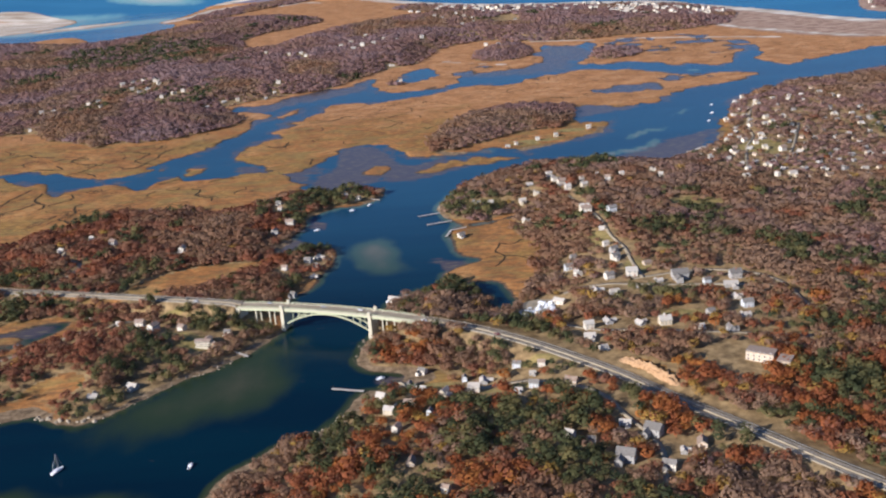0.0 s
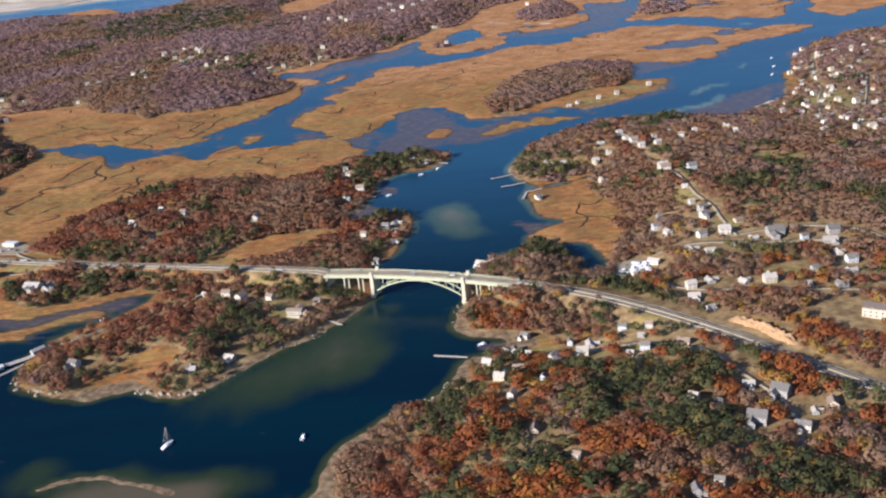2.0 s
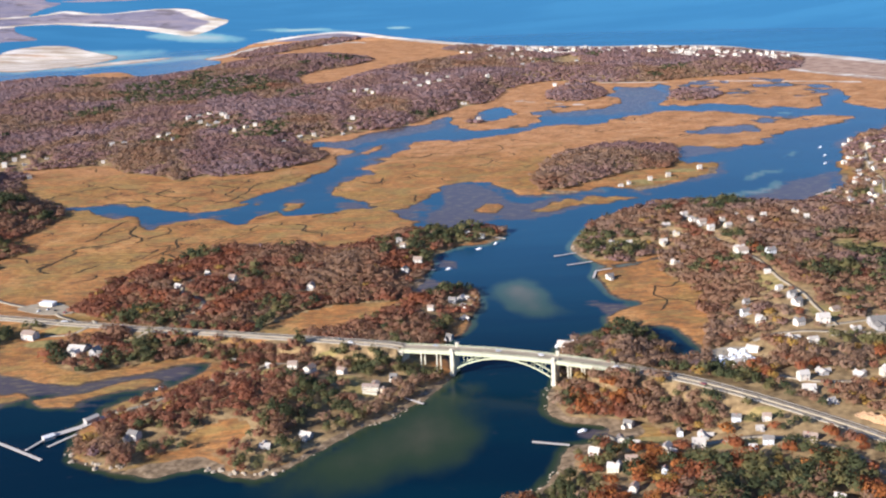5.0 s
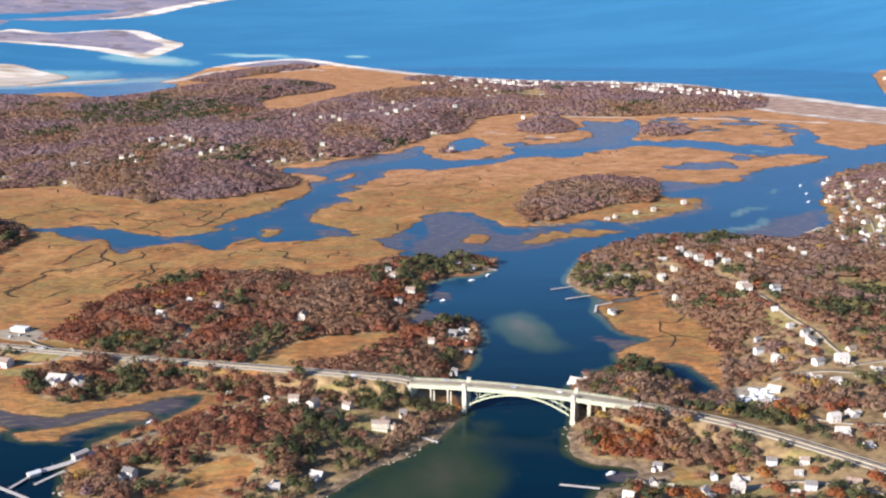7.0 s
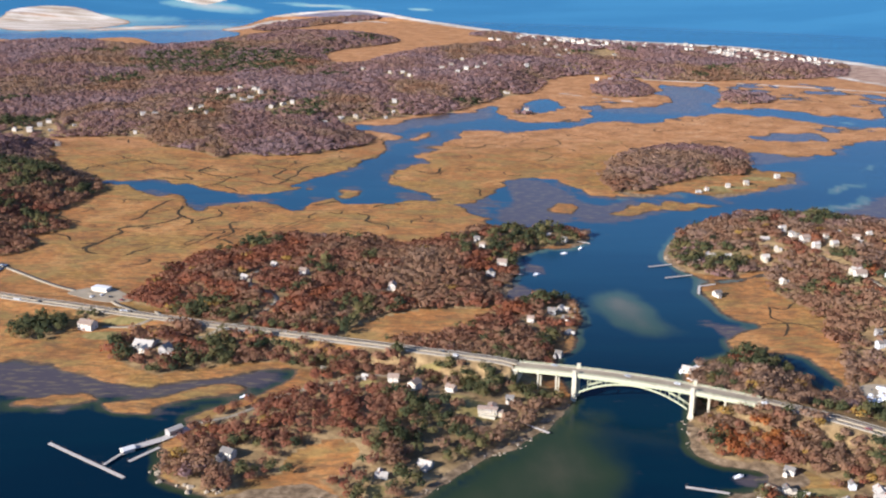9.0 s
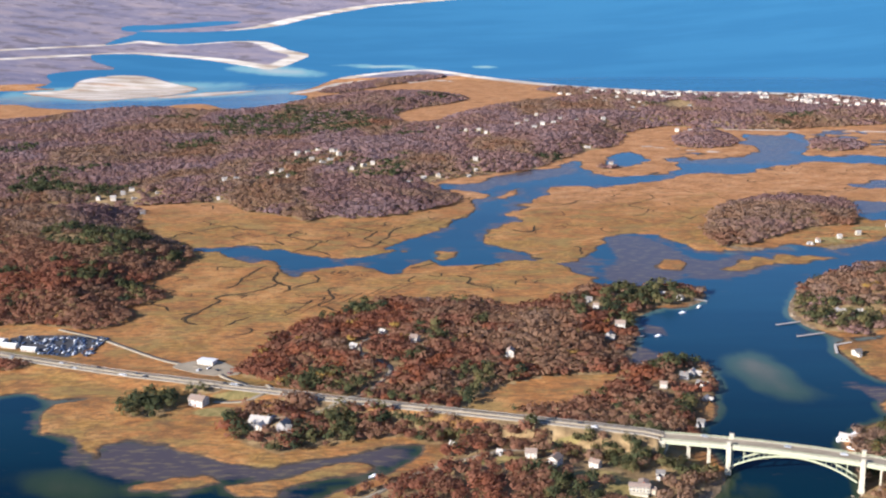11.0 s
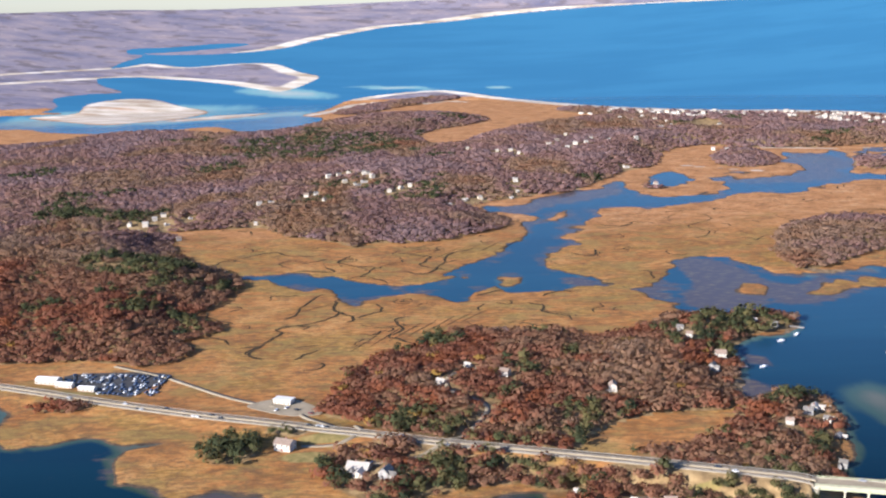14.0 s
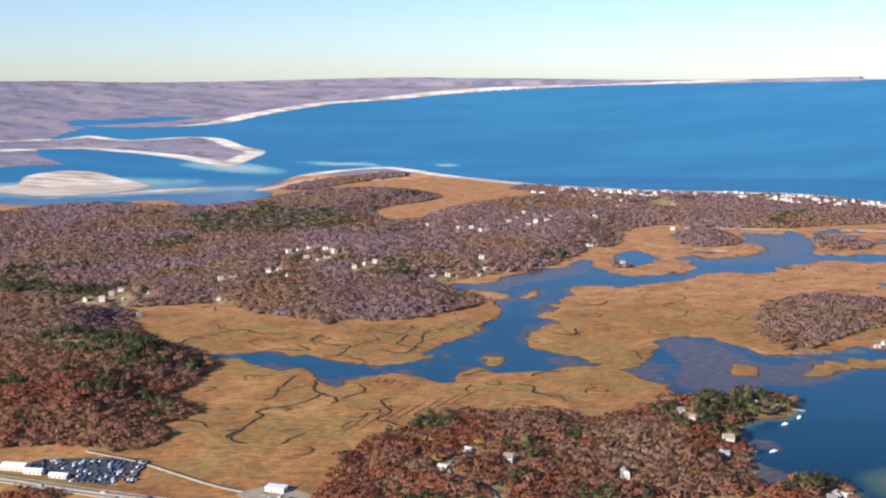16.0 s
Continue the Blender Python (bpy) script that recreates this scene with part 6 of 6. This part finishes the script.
# ---- docks and boats ----
def dock(label, points, width, piles=True, floating=False):
    root = new("dock")
    tagged(root, label, "dock")
    z = 0.55 if floating else 1.5
    for a, b in zip(points[:-1], points[1:]):
        a, b = Vector((*a, z)), Vector((*b, z))
        d = b - a
        n = max(1, int(d.length / 7))
        q = d.to_track_quat("X", "Z").to_matrix().to_4x4()
        for i in range(n):
            l0, l1 = d.length * i / n + 0.08, d.length * (i + 1) / n - 0.08
            bm = boxed(l0, l1, -width / 2, width / 2, -0.35, 0.0, bevel=0.05)
            part("deck_section", bm, DECKING, root, m=Matrix.Translation(a) @ q)
            if piles and i % 2 == 0:
                bm = bmesh.new()
                p = a + d * ((l0 + 0.4) / d.length)
                side = Vector((-d.y, d.x, 0)).normalized() * (width / 2 + 0.2)
                rod(bm, (p.x + side.x, p.y + side.y, -4), (p.x + side.x, p.y + side.y, z + 1.4), 0.18, 0.15)
                part("pile", bm, BARK, root)
    return root


def hull_mesh(length, beam, high, sheer=0.35):
    bm = bmesh.new()
    rings = []
    for k in range(9):
        u = k / 8
        w = beam / 2 * (1 - max(0, (u - 0.45) / 0.55) ** 2.2) * (0.82 + 0.18 * min(1, u * 3))
        x = length * (u - 0.5)
        top = high + sheer * u * u
        rings.append([bm.verts.new((x, y, z)) for y, z in ((0, -0.45 * (1 - u * 0.8)), (w * 0.7, -0.1), (w, top * 0.6), (w * 0.97, top), (0, top - 0.12), (-w * 0.97, top), (-w, top * 0.6), (-w * 0.7, -0.1))])
    for a, b in zip(rings[:-1], rings[1:]):
        for i in range(8):
            bm.faces.new((a[i], b[i], b[(i + 1) % 8], a[(i + 1) % 8]))
    bm.faces.new(rings[0])
    bm.faces.new(rings[-1][::-1])
    bmesh.ops.remove_doubles(bm, verts=bm.verts[:], dist=0.02)
    bmesh.ops.recalc_face_normals(bm, faces=bm.faces[:])
    return bm


GELCOAT = material("white_gelcoat", [(0.76, 0.76, 0.75), (0.84, 0.84, 0.83)], 0.8, 0.3, 0, per_object=0.06)
NAVY = material("navy_hull", [(0.02, 0.035, 0.07), (0.03, 0.05, 0.09)], 0.8, 0.3, 0)
ALUMINIUM = material("aluminium_spar", [(0.55, 0.55, 0.56), (0.7, 0.7, 0.7)], 0.6, 0.35, 0, metal=0.8)


def sailboat(x, y, turn):
    root = new("sailboat")
    root.matrix_basis = pose(x, y, 0.1, 0, 0, turn)
    tagged(root, "white moored sailboat with bare mast and furled sail", "boat")
    part("hull", hull_mesh(11.0, 3.3, 1.05), GELCOAT, root)
    part("cabin", boxed(-2.0, 2.4, -0.95, 0.95, 0.9, 1.6, bevel=0.18), GELCOAT, root)
    bm = bmesh.new()
    rod(bm, (1.0, 0, 1.0), (1.0, 0, 13.5), 0.14, 0.09)
    mast = part("mast", bm, ALUMINIUM, root, "tall bare aluminium mast")
    bm = bmesh.new()
    rod(bm, (0.9, 0, 2.4), (-4.0, 0, 2.4), 0.24, 0.2)
    part("boom", bm, GELCOAT, mast, "boom with furled white sail")
    bm = bmesh.new()
    for end in ((5.4, 0, 1.3), (-5.2, 0, 1.1), (1.0, 1.5, 1.1), (1.0, -1.5, 1.1)):
        bar(bm, (1.0, 0, 13.3), end, 0.05)
    part("rigging", bm, ALUMINIUM, mast)
    return root


def motorboat_template():
    root = new("motorboat")
    tagged(root, "white motorboat with low cabin", "boat", "motorboats")
    part("hull", hull_mesh(7.2, 2.6, 0.95), GELCOAT, root)
    part("cabin", boxed(-0.8, 1.4, -0.85, 0.85, 0.8, 1.9, bevel=0.15), GELCOAT, root)
    part("windscreen", boxed(1.42, 1.5, -0.75, 0.75, 1.2, 1.8), GLASS, root)
    part("outboard", boxed(-4.0, -3.5, -0.25, 0.25, 0.2, 1.5, bevel=0.08), NAVY, root, "dark outboard engine")
    return root


def build_waterside():
    dock("long grey floating marina dock", [(-353, -73), (-294, -119)], 2.6, floating=True)
    dock("timber pier from the wharf to the floating dock", [(-310, -104), (-301, -86)], 2.0)
    dock("wide timber wharf on piles", [(-303, -85), (-282, -70), (-264, -50)], 6.0)
    dock("grey floating side dock", [(-296, -98), (-281, -79)], 2.6, floating=True)
    dock("narrow timber dock off the east beach", [(48, -133), (73, -141)], 2.2)
    dock("narrow timber dock off the point", [(118, 305), (143, 314)], 2.0)
    dock("narrow timber dock off the point", [(127, 271), (155, 280)], 2.0)
    dock("narrow timber dock off the west bank", [(-9, 279), (-22, 279)], 2.2)
    dock("small timber stair and dock below the lawn", [(-40, -47), (-26, -60)], 2.0)
    dock("timber landing by the marsh house", [(147, 224), (153, 246), (170, 253)], 2.4)
    dock("small timber dock by the wooded point", [(60, 392), (72, 384)], 2.0)
    flat_block("dock_house", "small white dock house on the wharf", "building", -300, -84, 38, 8, 5, 4.6, WALLS[0][1], TRIM, 1, 1.2)
    flat_block("dock_house", "long grey boathouse beside the wharf", "building", -275, -60, 48, 11, 5, 4.0, WALLS[2][1], ROOFS[2][1], 1, 1.2)
    sailboat(-133, -231, 62)
    boat = listed(motorboat_template())
    spots = [(4, 281, 0.1, 5), (-41, -237, 0.1, 80), (-237, -1, 0.1, 20), (92, 30, 0.1, -60), (104, 56, 0.1, 20), (85, -119, 0.1, 10), (580, 800, 0.1, 40),
             (566, 742, 0.1, 40), (548, 690, 0.1, 30), (40, 350, 0.1, 10), (60, 368, 0.1, 50), (88, 46, 0.1, 70)]
    r = random.Random(5)
    for i in range(40):
        x, y = 206 + r.uniform(-3, 28), -16 + r.uniform(-16, 24)
        spots.append((x, y, 0.9, r.choice((20, 110, 60))))
    for (x, y, z, turn), g in zip(spots, heights(spots)):
        z = z if z < 0.5 else g + z
        repeat(boat, pose(x, y, z, 0, 0, turn + r.uniform(-8, 8)) @ Matrix.Scale(1.0 if z < 0.5 else r.uniform(1.1, 1.7), 4))
    discard(boat)


build_waterside()

# ---- cars ----
RUBBER = material("black_rubber", [(0.015, 0.015, 0.015), (0.03, 0.03, 0.03)], 0.3, 0.9, 0)
CAR_PAINTS = [("white", (0.75, 0.75, 0.74)), ("dark blue", (0.03, 0.06, 0.14)), ("black", (0.02, 0.02, 0.022)), ("silver", (0.45, 0.46, 0.47)), ("dark red", (0.2, 0.03, 0.025))]


def car_template(word, paint):
    root = new("car")
    tagged(root, f"{word} car parked or driving on the road", "car", "cars")
    mat = material(word.replace(" ", "_") + "_car_paint", [tuple(c * 0.92 for c in paint), paint], 2.0, 0.3, 0)
    bm = bmesh.new()
    side = [(-2.2, 0.35), (2.2, 0.35), (2.25, 0.75), (1.2, 0.92), (-2.1, 0.95), (-2.25, 0.7)]
    for y in (-0.88, 0.88):
        bm.faces.new([bm.verts.new((x, y, z)) for x, z in side])
    bm.verts.ensure_lookup_table()
    for i in range(6):
        bm.faces.new((bm.verts[i], bm.verts[(i + 1) % 6], bm.verts[6 + (i + 1) % 6], bm.verts[6 + i]))
    bmesh.ops.recalc_face_normals(bm, faces=bm.faces[:])
    part("body", bm, mat, root)
    bm = bmesh.new()
    lo = [bm.verts.new(c) for c in ((-1.8, -0.8, 0.93), (1.1, -0.8, 0.93), (1.1, 0.8, 0.93), (-1.8, 0.8, 0.93))]
    hi = [bm.verts.new(c) for c in ((-1.3, -0.65, 1.42), (0.4, -0.65, 1.42), (0.4, 0.65, 1.42), (-1.3, 0.65, 1.42))]
    bm.faces.new(hi)
    for i in range(4):
        bm.faces.new((lo[i], lo[(i + 1) % 4], hi[(i + 1) % 4], hi[i]))
    part("windows", bm, GLASS, root, "dark car glass")
    part("roof", boxed(-1.28, 0.38, -0.64, 0.64, 1.424, 1.47), mat, root)
    for x in (-1.35, 1.4):
        for y in (-0.85, 0.85):
            bm = bmesh.new()
            rod(bm, (x, y - 0.1, 0.32), (x, y + 0.1, 0.32), 0.32, 0.32, 10)
            part("wheel", bm, RUBBER, root)
    return root


def paved_lot(label, outline, lift, mat):
    """A paved yard laid on the ground."""
    p = spline(outline)
    z = float(np.mean(heights(p))) + lift
    bm = bmesh.new()
    prism(bm, [tuple(q) for q in p[::-1]] if np.cross(p[1] - p[0], p[5] - p[0]) < 0 else [tuple(q) for q in p], z - 1.2, z)
    tagged(part("pavement", bm, mat), label, "pavement", kind="structure")


paved_lot("dark oily vehicle yard", [(-598, 306), (-545, 312), (-505, 302), (-515, 270), (-530, 246), (-560, 262)], 0.1, OILY)
paved_lot("pale gravel forecourt by the store", [(-425, 222), (-400, 236), (-380, 226), (-362, 200), (-385, 196), (-410, 208)], 0.35, LIGHT_ASPHALT)
paved_lot("pale concrete boatyard apron", [(206, -24), (207, 4), (225, 12), (246, 4), (244, -14), (228, -30)], 0.5, LIGHT_ASPHALT)


def build_cars():
    kinds = [listed(car_template(*k)) for k in CAR_PAINTS]
    r = random.Random(9)
    lot = []
    for i in range(210):
        u, v = r.random(), r.randrange(9)
        x, y = -590 + 86 * u, 309 - 5.6 * v - 12 * u + r.uniform(-0.6, 0.6)
        if (v < 4 or u > 0.4) and all(abs(x - a) > 2.3 or abs(y - b) > 2.5 for a, b in lot):
            lot.append((x, y))
    for (x, y), z in zip(lot, heights(lot)):
        repeat(r.choice([kinds[0], kinds[1], kinds[1], kinds[2], kinds[0], kinds[1]]), pose(x, y, z + 0.15, 0, 0, 65 + r.uniform(-8, 8)))
    n = len(ROAD_LINE)
    for i in range(26):
        k = 16 + int(r.random() * (n - 60))
        a, b = ROAD_LINE[k], ROAD_LINE[k + 1]
        t = (b - a) / np.linalg.norm(b[:2] - a[:2])
        u = r.random()
        lane = r.choice((-3.9, -1.8, 1.8, 3.9))
        p = a + (b - a) * u
        x, y, z = p[0] + t[1] * lane, p[1] - t[0] * lane, p[2]
        s = x * ALONG.x + y * ALONG.y
        if -44 < s < 128:
            z = deck_z(s) - 0.17
        repeat(r.choice((kinds[0], kinds[0], kinds[3], kinds[2], kinds[4])), pose(x, y, z + 0.02, 0, 0, math.degrees(math.atan2(t[1], t[0])) + (180 if lane > 0 else 0)))
    for x, y in ((-392, 213), (-400, 209), (-384, 208), (-372, 200), (-318, 96), (-322, 100)):
        repeat(r.choice(kinds), pose(x, y, ground_at(x, y) + 0.35, 0, 0, r.uniform(0, 180)))
    for kind in kinds:
        discard(kind)


build_cars()


# ---- rocks ----
GRANITE = material("pale_granite", [(0.18, 0.14, 0.10), (0.36, 0.295, 0.215), (0.26, 0.21, 0.15)], 1.6, 0.95, 0.5, spec=0.1, per_object=0.12)
LEDGE = material("tan_rock_face", [(0.20, 0.115, 0.055), (0.42, 0.26, 0.14), (0.30, 0.18, 0.09)], 2.4, 0.95, 0.6, spec=0.1)


def boulder_mesh(seed):
    bm = bmesh.new()
    bmesh.ops.create_icosphere(bm, subdivisions=2, radius=1.0)
    r = random.Random(seed)
    cuts = [(Vector((r.uniform(-1, 1), r.uniform(-1, 1), r.uniform(-0.3, 1))).normalized(), r.uniform(0.55, 0.85)) for _ in range(7)]
    for v in bm.verts:
        for n, d in cuts:
            over = v.co.dot(n) - d
            if over > 0:
                v.co -= n * over
        v.co *= r.uniform(0.95, 1.05)
    me = bpy.data.meshes.new("boulder")
    bm.to_mesh(me)
    bm.free()
    me.materials.append(GRANITE)
    return me


def strew_boulders():
    """Pale boulders along the waterline."""
    shapes = [boulder_mesh(s) for s in range(4)]
    r = random.Random(31)
    lines = [([(-277, -112), (-262, -128), (-248, -134), (-236, -138)], 16, 2.6), ([(-176, -146), (-158, -153), (-136, -158), (-122, -152)], 18, 2.2),
             ([(-110, -140), (-84, -106), (-60, -86), (-38, -66), (-16, -28), (-4, -8)], 30, 1.0), ([(64, -78), (68, -50), (80, -26)], 12, 1.3),
             ([(30, 190), (24, 158), (18, 128)], 10, 1.4), ([(142, 330), (146, 356), (164, 400)], 10, 1.5), ([(20, -214), (44, -197), (60, -176)], 14, 1.4)]
    spots = []
    for points, count, size in lines:
        line = spline(points, False, 8)
        for _ in range(count):
            p = line[r.randrange(len(line))]
            spots.append((p[0] + r.gauss(0, 1.8), p[1] + r.gauss(0, 1.8), size * r.uniform(0.4, 1.0)))
    for (x, y, k), z in zip(spots, heights(spots)):
        ob = new("boulder", shapes[r.randrange(4)])
        ob.matrix_basis = Matrix.LocRotScale((x, y, max(z, -0.2) + 0.1 * k), Euler((0, 0, r.uniform(0, 6.28))), Vector((k * r.uniform(0.9, 1.5), k, k * 0.75)))
        tagged(ob, "pale weathered granite boulder at the waterline", "rock", "shore boulders")


def rock_cut():
    """The blasted ledge beside the highway."""
    base = spline([(264, -147), (274, -158), (283, -172), (290, -186), (297, -198)], False, 10)
    t = np.gradient(base, axis=0)
    t /= np.linalg.norm(t, axis=1)[:, None]
    side = np.c_[-t[:, 1], t[:, 0]]
    steps = np.linspace(0, 1, 9)
    n = len(base)
    rows = []
    for j, v in enumerate(steps):
        high = 4.6 * smooth(0, 0.25, np.linspace(0, 1, n)) * smooth(1, 0.75, np.linspace(0, 1, n)) + 0.6
        out = 1.0 + 6.0 * v + 2.4 * (vnoise(np.arange(n) / 1.2, np.full(n, j * 1.3), 5) - 0.5)
        p = base + side * out[:, None]
        rise = np.sin(v * math.pi * 0.5) ** 0.6 * high * (0.45 + 0.95 * vnoise(np.arange(n) / 1.5, np.full(n, j * 0.6), 9)) * (1 if v < 0.95 else 0.4)
        rows.append(np.c_[p, heights(p) + rise - 0.4])
    rows = np.stack(rows, 1)
    i = np.arange(n * 9).reshape(n, 9)
    quads = np.stack([i[:-1, :-1], i[1:, :-1], i[1:, 1:], i[:-1, 1:]], -1).reshape(-1, 4)
    me = raw_mesh("rock_cut", rows.reshape(-1, 3), quads, LEDGE)
    tagged(new("rock_cut", me), "tan blasted rock ledge beside the highway", "rock face", kind="structure")


strew_boulders()
rock_cut()
